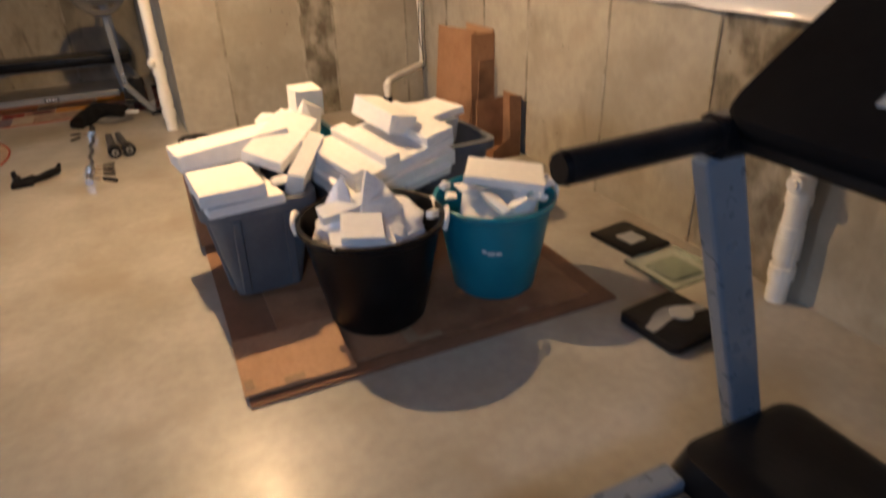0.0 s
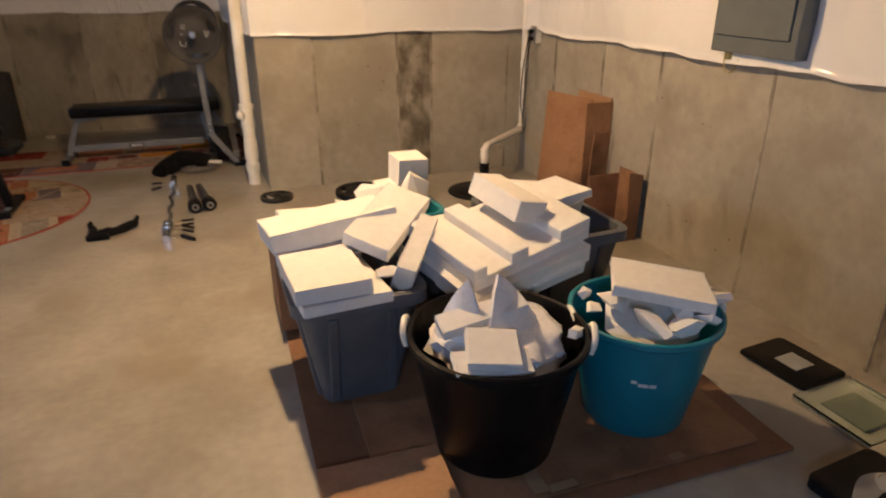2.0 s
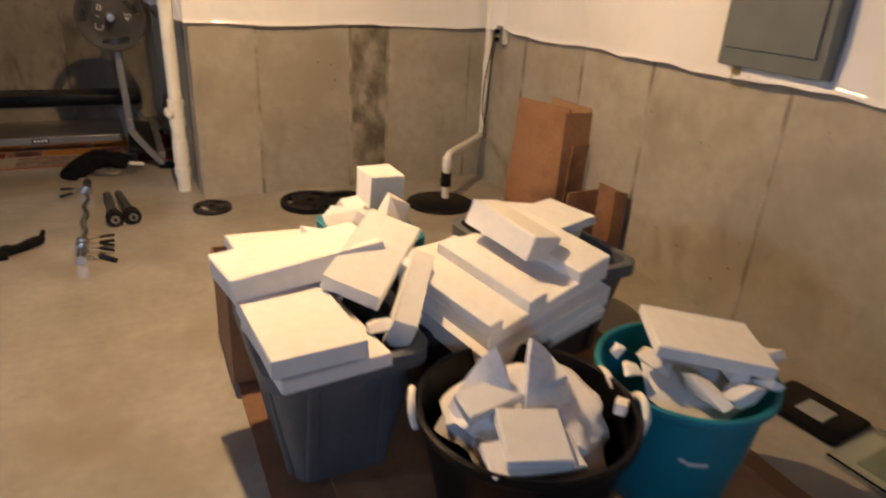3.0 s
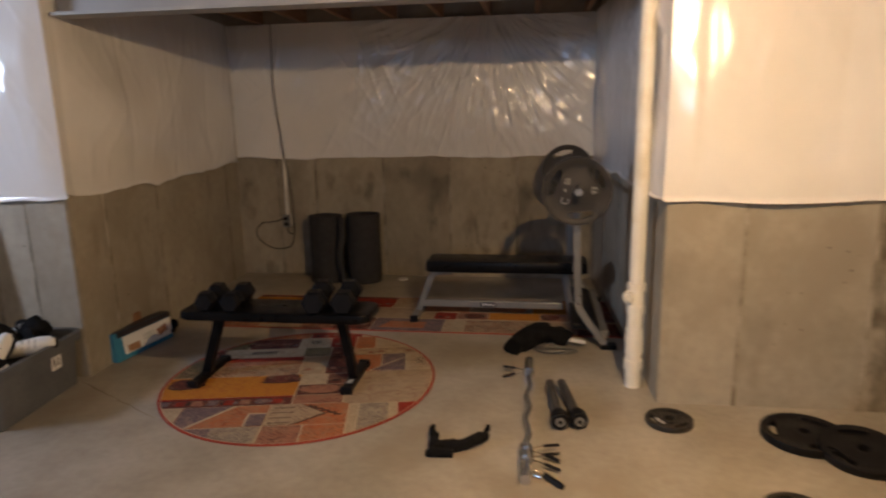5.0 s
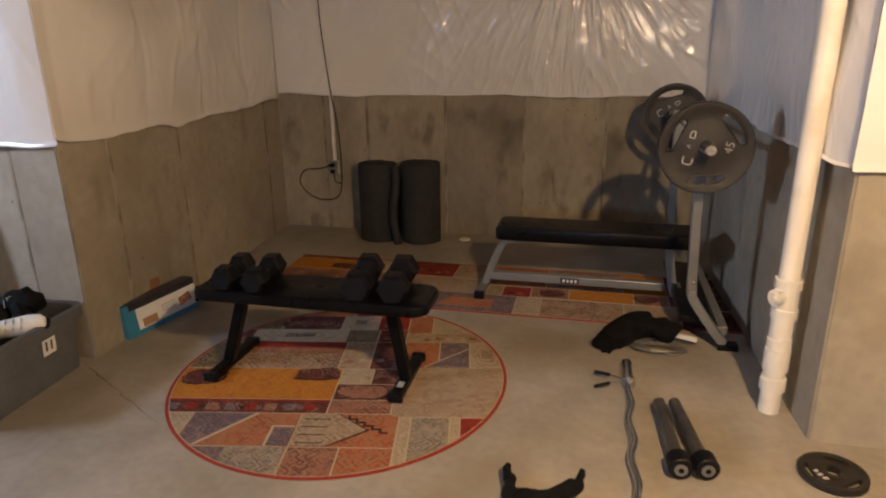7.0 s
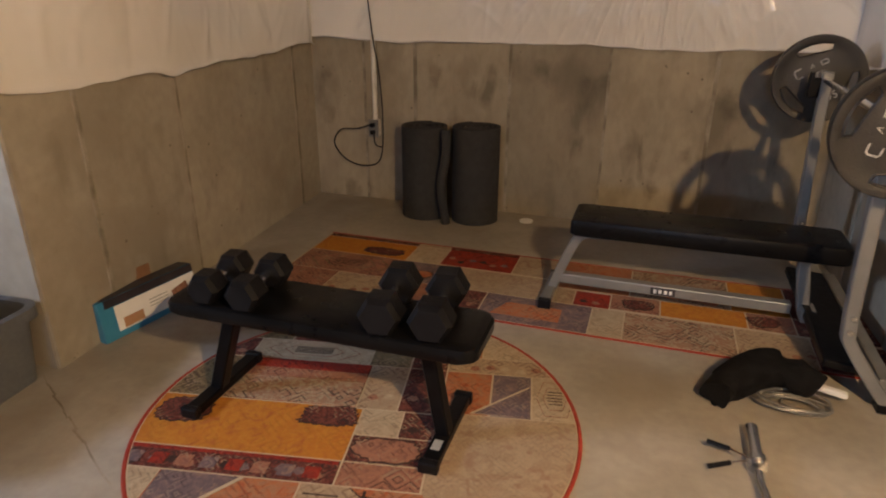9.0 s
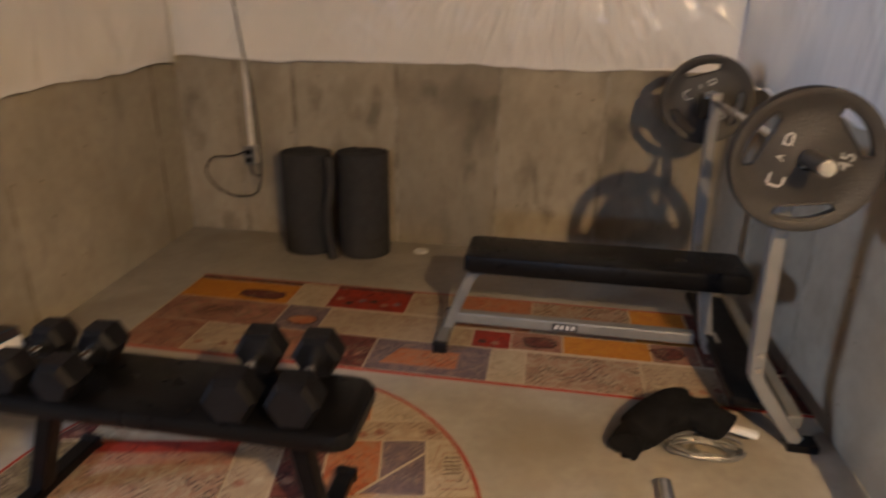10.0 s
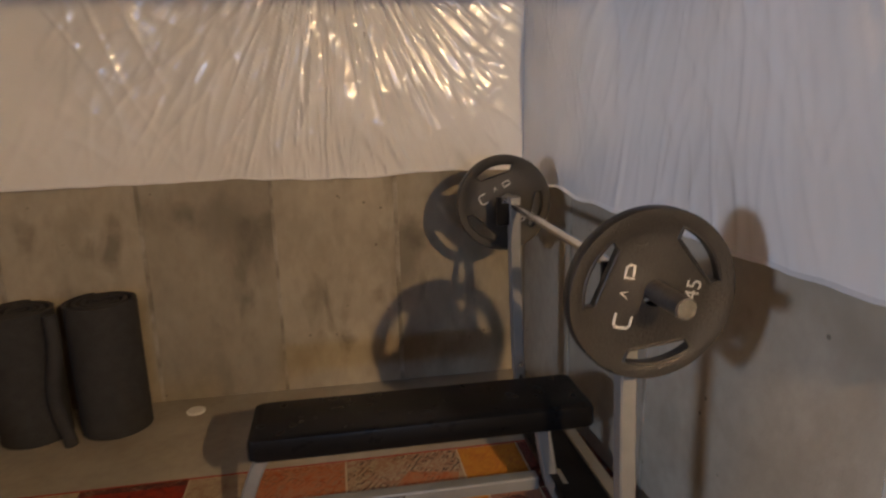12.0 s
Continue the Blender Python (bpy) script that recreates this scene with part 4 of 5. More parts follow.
part("printed_mark", box((0.05, 0.06, 0.002), (0.16, 0.0, 0.2635)), PAPER_GREY, hood, "grey printed badge")
for sy in (-0.385, 0.385):
    lean = 18.5
    part("upright", box((0.098, 0.05, 0.86), (0.137, sy, 0.595), (0, -lean, 0), 0.010), TREAD_GREY, th, "grey steel upright")
    grip = part("handlebar", tube(curve_pts([(0.05, sy, 1.03), (-0.02, sy + 0.0, 1.035), (-0.12, sy, 1.035), (-0.36, sy, 1.03)], 5), 0.032, 18), RUBBER, th, "black padded handlebar", True)
    part("end_cap", tube([(-0.36, sy, 1.03), (-0.372, sy, 1.03)], [0.033, 0.029], 18), BLACKP, grip)
    part("collar", box((0.12, 0.07, 0.085), (0.03, sy, 1.03), bevel=0.015), BLACKP, th, "black plastic joint")
part("crossbar", box((0.07, 0.72, 0.055), (0.05, 0, 1.03), bevel=0.012), BLACKP, th)
part("pulse_grip", box((0.05, 0.16, 0.02), (0.045, 0.20, 1.062), bevel=0.006), STEEL_GREY, th, "silver pulse grip")
part("pulse_grip", box((0.05, 0.16, 0.02), (0.045, -0.20, 1.062), bevel=0.006), STEEL_GREY, th, "silver pulse grip")
SLOPE = radians(35)


def on_console(u, v, lift):
    """A place on the sloping console: u up the slope, v across, lift off its face."""
    return (0.19 + u * math.cos(SLOPE) - lift * math.sin(SLOPE), v, 1.215 + u * math.sin(SLOPE) + lift * math.cos(SLOPE))


console = part("console", loft([[on_console(x * k, y * k, z) for x, y in rounded_rect(0.50, 0.80, 0.07)] for k, z in ((0.94, -0.075), (1.0, -0.05), (1.0, -0.012), (0.975, 0.0))]), CONSOLE, th, "black display console", True)
part("screen", box((0.20, 0.46, 0.004), on_console(0.10, 0, 0.002), (0, -35, 0), 0.001), SCREEN, console, "dark glossy display screen")
part("reading_ledge", box((0.03, 0.36, 0.022), on_console(-0.045, 0, 0.011), (0, -35, 0), 0.006), BLACKP, console, "raised ledge below the screen")
part("key_strip", box((0.055, 0.30, 0.004), on_console(-0.12, 0, 0.002), (0, -35, 0), 0.001), PAPER_GREY, console, "grey strip of keys")
for k in range(7):
    part("key", box((0.022, 0.026, 0.005), on_console(-0.12, -0.12 + 0.04 * k, 0.0055), (0, -35, 0), 0.002), BLACKP, console)


# ---- weight plates ----
def plate_mesh(r, t, hub, seg=60):
    """A grip plate in the xy plane: thick rim, thin web, three hand slots with straight inner edges."""
    radii = [hub, hub + 0.02, 0.40 * r, 0.60 * r, 0.82 * r, 0.89 * r, 0.985 * r, r]
    half = [t * 0.5, t * 0.5, t * 0.36, t * 0.34, t * 0.34, t * 0.5, t * 0.5, t * 0.38]
    bm = bmesh.new()
    grid = {}
    for s in (1, -1):
        for i, (rr, h) in enumerate(zip(radii, half)):
            for k in range(seg):
                a = 2 * math.pi * k / seg + radians(7)
                if i == 3 and k % 20 <= 10:
                    rr = 0.595 * r / math.cos(radians(6 * (k % 20 - 5)))
                elif i == 3:
                    rr = 0.60 * r
                grid[s, i, k] = bm.verts.new((rr * math.cos(a), rr * math.sin(a), s * h))

    def slot(i, k):
        return i == 3 and k % 20 < 10
    for i in range(len(radii) - 1):
        for k in range(seg):
            j = (k + 1) % seg
            if slot(i, k):
                continue
            bm.faces.new((grid[1, i, k], grid[1, i + 1, k], grid[1, i + 1, j], grid[1, i, j]))
            bm.faces.new((grid[-1, i, k], grid[-1, i, j], grid[-1, i + 1, j], grid[-1, i + 1, k]))
    for k in range(seg):
        j = (k + 1) % seg
        for i in (0, len(radii) - 1):
            bm.faces.new((grid[1, i, k], grid[1, i, j], grid[-1, i, j], grid[-1, i, k]))
        if slot(3, k):
            for i in (3, 4):
                bm.faces.new((grid[1, i, k], grid[1, i, j], grid[-1, i, j], grid[-1, i, k]))
            if not slot(3, (k - 1) % seg):
                bm.faces.new((grid[1, 3, k], grid[1, 4, k], grid[-1, 4, k], grid[-1, 3, k]))
            if not slot(3, j):
                bm.faces.new((grid[1, 3, j], grid[1, 4, j], grid[-1, 4, j], grid[-1, 3, j]))
    return bm


def slot_lip(r, t, k, s):
    """The raised rim round one hand slot."""
    mid = radians(37 + 120 * k)
    pts = [(0.595 * r / math.cos(radians(d)), d) for d in range(-30, 31, 6)] + [(0.82 * r, d) for d in range(30, -31, -6)]
    pts.append(pts[0])
    return tube([(q * math.cos(mid + radians(d)), q * math.sin(mid + radians(d)), s * t * 0.35) for q, d in pts], 0.022 * r, 6, cap=False)


def weight_plate(m, r, t, label, material=IRON, marks=True, hub=0.026, group="weight plates"):
    th = thing("weight_plate", m, label, "weight plate", group)
    part("disc", plate_mesh(r, t, hub), material, th, smooth=True)
    for k in range(3):
        part("slot_rim", slot_lip(r, t, k, 1), material, th, smooth=True)
    for s in (1, -1) if marks else ():
        for ang, w in ((166, 0.19), (178, 0.16), (190, 0.19)):
            a = radians(ang)
            part("cast_mark", box((0.17 * r, 0.10 * r, 0.002), (0.50 * r * math.cos(a) * 1.0, 0.95 * r * (ang - 178) / 60, s * t * 0.365), (0, 0, 12 * (ang - 178) / 12)), WHITE, th, "worn white raised mark")
    return th


FLAT = "dark grey iron weight plate lying flat on the floor"
weight_plate(pose(0.362, 5.55, 0.0125, 0, 0, 30), 0.112, 0.025, "small " + FLAT, marks=True)
weight_plate(pose(0.69, 4.85, 0.0125, 0, 0, 75), 0.120, 0.025, "small " + FLAT, marks=True)
weight_plate(pose(0.94, 5.46, 0.019, 0, 0, 10), 0.185, 0.036, "large black weight plate lying flat on the floor", RUBBER, False)
weight_plate(pose(1.115, 5.30, 0.036, 4, -7, 50), 0.172, 0.034, "black weight plate leaning on a larger plate", RUBBER, False)

# ---- barbell on its rack ----
th = thing("barbell", pose(-0.05, 6.25, 1.035, -90, 0, 0), "chrome barbell resting on the rack with one plate each end", "barbell")
part("shaft", tube([(0, 0, 0.20), (0, 0, 1.40)], 0.0145, 16), CHROME, th, smooth=True)
for a, b in ((0.0, 0.19), (1.41, 1.60)):
    part("sleeve", tube([(0, 0, a), (0, 0, b)], 0.0245, 20), DARK_STEEL, th, smooth=True)
for a, b in ((0.19, 0.215), (1.385, 1.41)):
    part("collar", tube([(0, 0, a), (0, 0, b)], 0.038, 20), CHROME, th, smooth=True)
part("end_cap", tube([(0, 0, -0.003), (0, 0, 0.0)], 0.021, 20), CHROME, th, "bright chrome end cap")


def hung_plate(y, turn):
    th = weight_plate(pose(-0.05, y, 1.022, 90, 0, 0) @ pose(0, 0, 0, 0, 0, turn), 0.203, 0.042, "large dark grey iron grip plate hanging on the barbell", marks=False)
    # the maker's raised mark: an open ring, a chevron and a hooked bar, climbing beside the hub
    z = 0.0152
    up, out = Vector((math.cos(radians(78)), math.sin(radians(78)), 0)), Vector((-math.sin(radians(78)), math.cos(radians(78)), 0))
    mid = Vector((-0.060, 0.002, z))

    def stroke(c, pts):
        part("cast_mark", tube([mid + up * (c + a) + out * b for a, b in pts], 0.0033, 6), WORN_WHITE, th, "worn white raised stroke")
    stroke(-0.058, [(0.016, 0.020), (-0.010, 0.020), (-0.017, 0.013), (-0.017, -0.013), (-0.010, -0.020), (0.014, -0.020)])
    stroke(0.0, [(-0.020, -0.021), (0.006, 0.021), (0.018, -0.021)])
    stroke(0.056, [(-0.014, -0.021), (-0.014, 0.020), (0.010, 0.020), (0.017, 0.012), (0.015, 0.002), (-0.010, 0.000)])
    words("45", 0.052, pose(0.098, 0.006, 0.0152, 0, 0, 78), PAPER_GREY, th, "raised number 45")
    return th


hung_plate(6.405, 0)
hung_plate(7.715, -50)


# ---- bench and rack ----
def square_tube(points, w, d, bm=None):
    """A box-section tube along points in order; d is its size along y."""
    bm = bm or bmesh.new()
    pts = [Vector(p) for p in points]
    rings = []
    for i, p in enumerate(pts):
        t = (pts[min(i + 1, len(pts) - 1)] - pts[max(i - 1, 0)]).normalized()
        side = Vector((0, 1, 0))
        if abs(t.y) > 0.9:
            side = Vector((1, 0, 0))
        up = t.cross(side).normalized()
        rings.append([p + side * (d / 2 * a) + up * (w / 2 * b) for a, b in ((-1, -0.8), (-0.8, -1), (0.8, -1), (1, -0.8), (1, 0.8), (0.8, 1), (-0.8, 1), (-1, 0.8))])
    return loft(rings, bm)


th = thing("weight_bench", pose(-0.5, 7.09, 0), "flat bench with a black vinyl pad and grey steel frame", "bench", "benches")
pad_loop = rounded_rect(1.14, 0.275, 0.03)
pad = part("pad", loft([[(x * k, y * (1 - (1 - k) * 3), z) for x, y in pad_loop] for k, z in ((0.985, 0.372), (1.0, 0.380), (1.0, 0.432), (0.99, 0.445), (0.96, 0.450))]), VINYL, th, "black vinyl pad", True)
part("leg", square_tube(curve_pts([(-0.40, 0, 0.35), (-0.50, 0, 0.345), (-0.545, 0, 0.31), (-0.60, 0, 0.18), (-0.655, 0, 0.02)], 4), 0.045, 0.05), STEEL_GREY, th, smooth=True)
part("foot_bar", box((0.05, 0.34, 0.04), (-0.655, 0, 0.035), bevel=0.006), STEEL_GREY, th)
for sy in (-0.17, 0.17):
    part("foot_cap", box((0.06, 0.03, 0.05), (-0.655, sy, 0.03), bevel=0.005), RUBBER, th, "black rubber cap")
part("spine", box((1.02, 0.05, 0.05), (-0.10, 0, 0.105), bevel=0.006), STEEL_GREY, th)
part("badge", box((0.11, 0.003, 0.035), (-0.13, -0.0265, 0.105)), DARK_PRINT, th, "black maker's badge")
for k, dx in enumerate((-0.035, -0.012, 0.012, 0.035)):
    part("printed_mark", box((0.013, 0.002, 0.018), (-0.13 + dx, -0.0285, 0.105)), WHITE, bpy.data.objects["badge"], "white stroke on the badge")
part("top_rail", box((0.90, 0.05, 0.03), (0.02, 0, 0.357), bevel=0.004), STEEL_GREY, th)
part("rear_post", square_tube([(0.42, 0, 0.34), (0.46, 0, 0.10)], 0.05, 0.05), STEEL_GREY, th)

th = thing("barbell_rack", pose(-0.0, 7.05, 0), "grey steel bench press rack with two uprights", "rack")
for sy in (-0.52, 0.52):
    up = part("upright", square_tube(curve_pts([(-0.045, sy, 1.07), (-0.04, sy, 0.8), (-0.03, sy, 0.5), (-0.02, sy, 0.31), (0.0, sy, 0.24), (0.13, sy, 0.06), (0.16, sy, 0.035)], 4), 0.045, 0.05), STEEL_GREY, th, smooth=True)
    part("foot", box((0.10, 0.07, 0.03), (0.175, sy, 0.016), bevel=0.004), BLACKP, th, "black foot plate")
    for z in (0.30, 0.355):
        part("bolt", tube([(-0.02, sy - 0.025, z), (-0.02, sy - 0.034, z)], 0.010, 8), CHROME, up, "chrome bolt")
    hook = part("bar_hook", box((0.05, 0.02, 0.09), (-0.09, sy - 0.0, 1.00), bevel=0.004), BLACKP, th, "black bar hook")
    part("hook_tip", box((0.02, 0.02, 0.03), (-0.105, sy, 1.055), bevel=0.004), BLACKP, hook)
part("cross_tube", box((0.05, 1.0, 0.05), (0.15, 0, 0.085), bevel=0.006), STEEL_GREY, th)
part("storage_shelf", box((0.17, 0.92, 0.035), (0.03, 0, 0.112), (0, 6, 0), bevel=0.008), BLACKP, th, "black flat cross member")
part("printed_mark", box((0.003, 0.12, 0.03), (0.1235, -0.33, 0.085)), DARK_PRINT, th, "dark printed badge")
part("brace", box((0.06, 0.10, 0.06), (-0.03, 0, 0.105), bevel=0.006), STEEL_GREY, th)


# ---- dumbbell bench ----
th = thing("dumbbell_bench", pose(-1.71, 5.85, 0, 0, 0, 0.5), "low black flat bench holding four dumbbells", "bench", "benches")
loop = rounded_rect(1.09, 0.28, 0.05)
part("pad", loft([[(x * k, y * k, z) for x, y in loop] for k, z in ((0.97, 0.392), (1.0, 0.400), (1.0, 0.428), (0.985, 0.438), (0.95, 0.442))]), VINYL, th, "black vinyl top", True)
part("rail", box((0.80, 0.06, 0.03), (0, 0, 0.378), bevel=0.004), BLACKP, th)
for s, xt, xb in ((-1, -0.36, -0.475), (1, 0.35, 0.41)):
    leg = part("leg", square_tube([(xt, 0, 0.385), (xb, 0, 0.03)], 0.05, 0.055), BLACKP, th, "black steel leg")
    part("foot", box((0.055, 0.40, 0.035), (xb, 0.03, 0.0235), bevel=0.006), BLACKP, leg)
    for sy in (-0.165, 0.225):
        part("foot_pad", box((0.065, 0.03, 0.045), (xb, sy, 0.0235), bevel=0.006), RUBBER, leg)
part("floor_label", box((0.03, 0.05, 0.001), (0.41, -0.08, 0.0425)), PAPER_GREY, th, "small pale sticker")


def dumbbell(m, r, length, label):
    th = thing("dumbbell", m, label, "dumbbell", "dumbbells on the bench")
    for s in (-1, 1):
        rings = [[(rr * math.cos(radians(60 * k)), y * 1.0, rr * math.sin(radians(60 * k))) for k in range(6)] for rr, y in ((r * 0.82, s * (length / 2 - 0.1)), (r, s * (length / 2 - 0.085)), (r, s * (length / 2 - 0.02)), (r * 0.8, s * length / 2))]
        part("head", loft(rings), RUBBER, th, "black rubber hexagonal head")
    part("handle", tube([(0, -length / 2 + 0.08, 0), (0, -0.04, 0), (0, 0, 0), (0, 0.04, 0), (0, length / 2 - 0.08, 0)], [0.013, 0.015, 0.0165, 0.015, 0.013], 14), CHROME, th, "chrome handle", True)
    return th


for x, y, tw, r, ln in ((-2.11, 5.85, 6, 0.057, 0.28), (-1.955, 5.85, 5, 0.060, 0.29), (-1.485, 5.87, 7, 0.070, 0.33), (-1.325, 5.88, 6, 0.070, 0.33)):
    dumbbell(pose(x, y, 0.443 + r * 0.87, 0, 0, tw), r, ln, "black rubber hex dumbbell with a chrome handle")


# ---- rugs ----
def clip_poly(poly, inside, cross):
    out = []
    for i, p in enumerate(poly):
        q = poly[(i + 1) % len(poly)]
        if inside(p):
            out.append(p)
            if not inside(q):
                out.append(cross(p, q))
        elif inside(q):
            out.append(cross(p, q))
    return out


def clip_to_disc(poly, r, n=72):
    for k in range(n):
        a = 2 * math.pi * k / n
        c, s = math.cos(a), math.sin(a)
        poly = clip_poly(poly, lambda p: p[0] * c + p[1] * s <= r, lambda p, q: tuple(p[i] + (q[i] - p[i]) * (r - p[0] * c - p[1] * s) / ((q[0] - p[0]) * c + (q[1] - p[1]) * s) for i in (0, 1)))
        if len(poly) < 3:
            return []
    return poly


def rug_patches(th, patches, z, disc=0.0):
    """Printed patches of the rug, each a thin raised piece, with inked motifs on some."""
    for n, (x0, y0, x1, y1, colour) in enumerate(patches):
        g = 0.0035
        poly = [(x0 + g, y0 + g), (x1 - g, y0 + g), (x1 - g, y1 - g), (x0 + g, y1 - g)]
        if disc:
            poly = clip_to_disc(poly, disc)
        if len(poly) < 3:
            continue
        rise = 0.00006 * n
        part("patch", prism(poly, z, z + 0.0012 + rise), RUGS[colour], th)
        r = random.Random(n * 7 + len(patches))
        w, h = x1 - x0, y1 - y0
        motifs = []
        if colour in ("pink", "cream") and w > 0.16 and h > 0.12 and (n + int(abs(y0) * 100)) % 2 == 0:
            # a stepped medallion
            cx, cy = (x0 + x1) / 2, (y0 + y1) / 2
            for k in range(4):
                f = (0.40, 0.385, 0.26, 0.245)[k]
                motifs.append(([(cx - w * f, cy), (cx - w * f * 0.6, cy - h * f), (cx + w * f * 0.6, cy - h * f), (cx + w * f, cy), (cx + w * f * 0.6, cy + h * f), (cx - w * f * 0.6, cy + h * f)], "pink" if k % 2 == 0 and colour != "pink" else "olive" if k % 2 == 0 else colour, 0.0014 + 0.0005 * k))
            for k in range(5):
                yy = cy + h * (k - 2) * 0.07
                motifs.append(([(cx - w * 0.16, yy), (cx + w * 0.16, yy), (cx + w * 0.16, yy + 0.005), (cx - w * 0.16, yy + 0.005)], "ink", 0.0035))
        elif colour in ("dark", "beige", "red"):
            k = 0
            while x0 + 0.03 + k * 0.06 < x1 - 0.03 and k < 14:
                xa = x0 + 0.025 + k * 0.06
                ya = y0 + h * r.uniform(0.2, 0.4)
                s = min(0.022, h * 0.2)
                motifs.append(([(xa, ya), (xa + s, ya - s * 0.6), (xa + 2 * s, ya), (xa + s * 1.4, ya + s), (xa + s * 0.5, ya + s)], r.choice(("pink", "ink", "grey")) if colour != "beige" else r.choice(("cream", "pink")), 0.0016))
                k += 1
        for poly, c, dz in motifs:
            if disc:
                poly = clip_to_disc(poly, disc)
            if len(poly) > 2:
                part("motif", prism(poly, z, z + dz + rise), RUG_INK if c == "ink" else RUGS[c], th)


def rug_row(th, z, y0, y1, cuts, colours, disc=0.0):
    rug_patches(th, [(a, y0, b, y1, c) for a, b, c in zip(cuts, cuts[1:], colours)], z, disc)


th = thing("round_rug", pose(-1.62, 5.875, 0, 0, 0, 11), "round patchwork rug in orange, red and cream with red binding", "rug", "patchwork rugs")
part("backing", lathe([(0, 0), (0.765, 0), (0.765, 0.005), (0, 0.0052)], 80), RUG_LINE, th)
part("binding", lathe([(0.757, 0), (0.769, 0), (0.771, 0.005), (0.767, 0.0075), (0.760, 0.0075), (0.757, 0.0055)], 80), RUG_EDGE, th, "red edge binding", True)
Z, R = 0.0052, 0.752
rug_row(th, Z, -0.77, -0.58, (-0.60, -0.34, -0.10, 0.10, 0.31), ("grey", "beige", "pink", "orange"), R)
rug_row(th, Z, -0.58, -0.345, (-0.77, -0.56, -0.10, 0.31), ("cream", "orange", "orange"), R)
rug_row(th, Z, -0.77, -0.365, (0.31, 0.36, 0.52, 0.56, 0.77), ("cream", "beige", "cream", "red"), R)
rug_row(th, Z, -0.345, -0.235, (-0.77, 0.0, 0.27), ("dark", "pink"), R)
rug_row(th, Z, -0.235, 0.045, (-0.77, 0.0), ("gold",), R)
rug_row(th, Z, -0.235, -0.10, (0.0, 0.27), ("dark",), R)
rug_row(th, Z, -0.10, 0.045, (0.0, 0.15, 0.27), ("cream", "dark"), R)
rug_row(th, Z, -0.365, 0.06, (0.27, 0.77), ("beige",), R)
rug_row(th, Z, 0.045, 0.33, (-0.77, -0.56, -0.03, 0.12, 0.27), ("olive", "pink", "beige", "dark"), R)
rug_row(th, Z, 0.06, 0.33, (0.27, 0.45, 0.60, 0.77), ("orange", "grey", "cream"), R)
rug_row(th, Z, 0.33, 0.48, (-0.77, -0.55, -0.05, 0.12, 0.27), ("dark", "cream", "olive", "dark"), R)
rug_row(th, Z, 0.33, 0.44, (0.27, 0.70), ("beige",), R)
rug_row(th, Z, 0.48, 0.66, (-0.60, -0.42, -0.10, 0.10, 0.27), ("olive", "dark", "cream", "red"), R)
rug_row(th, Z, 0.44, 0.66, (0.27, 0.40, 0.65), ("orange", "cream"), R)
rug_row(th, Z, 0.66, 0.78, (-0.4, -0.05, 0.3), ("orange", "red"), R)



def stepped(cx, cy, w, h, n=4):
    """Ragged outline of a faded medallion: uneven steps round an oval."""
    r = random.Random(int(cx * 731 + cy * 373) + n)
    pts, count = [], 7 * n
    wob = [r.uniform(0.80, 1.06) for _ in range(n + 3)]
    for k in range(count):
        a = 2 * math.pi * k / count
        f = wob[int(k * len(wob) / count)] * (0.93 if k % 2 else 1.04)
        x, y = abs(math.cos(a)) ** 0.7 * math.copysign(1, math.cos(a)), abs(math.sin(a)) ** 0.7 * math.copysign(1, math.sin(a))
        pts.append((cx + 0.5 * w * f * x, cy + 0.5 * h * f * y))
    return pts


def woven(th, poly, colour, dz, disc=0.752):
    """One printed figure on the rug."""
    if disc:
        poly = clip_to_disc(poly, disc)
    if len(poly) > 2:
        part("motif", prism(poly, Z, Z + dz), colour, th)


# figures on the gold band, the two orange squares and the pale squares
def blotch(th, cx, cy, w, h, fill, n=5, disc=0.752):
    """A ragged figure with a dark outline."""
    woven(th, stepped(cx, cy, w, h, n), RUG_INK, 0.0040, disc)
    woven(th, stepped(cx, cy, w - 0.012, h - 0.012, n), fill, 0.0042, disc)


blotch(th, -0.64, -0.045, 0.20, 0.15, RUGS["dark"])
blotch(th, -0.115, -0.015, 0.23, 0.13, RUGS["dark"], 6)
woven(th, [(-0.55, 0.245), (-0.035, 0.245), (-0.035, 0.325), (-0.55, 0.325)], RUGS["red"], 0.0036)
woven(th, [(-0.55, 0.215), (-0.035, 0.215), (-0.035, 0.262), (-0.55, 0.262)], RUGS["pink"], 0.0038)
woven(th, [(-0.55, 0.052), (-0.035, 0.052), (-0.035, 0.20), (-0.55, 0.20)], RUGS["figured"], 0.0036)
woven(th, [(0.365, -0.70), (0.515, -0.70), (0.515, -0.372), (0.365, -0.372)], RUGS["faded"], 0.0036)
woven(th, [(0.28, -0.36), (0.76, -0.36), (0.76, 0.055), (0.28, 0.055)], RUGS["worn"], 0.0030)
woven(th, [(-0.34, -0.74), (-0.11, -0.74), (-0.11, -0.585), (-0.34, -0.585)], RUGS["faded"], 0.0036)
blotch(th, -0.28, 0.55, 0.30, 0.10, RUGS["dark"])
woven(th, [(-0.55, -0.575), (-0.47, -0.575), (-0.28, -0.352), (-0.55, -0.352)], RUG_LINE, 0.0040)
woven(th, [(-0.55, -0.575), (-0.485, -0.575), (-0.295, -0.352), (-0.55, -0.352)], RUGS["grey"], 0.0042)
woven(th, [(-0.20, -0.575), (-0.105, -0.575), (-0.105, -0.44), (-0.20, -0.44)], RUG_LINE, 0.0040)
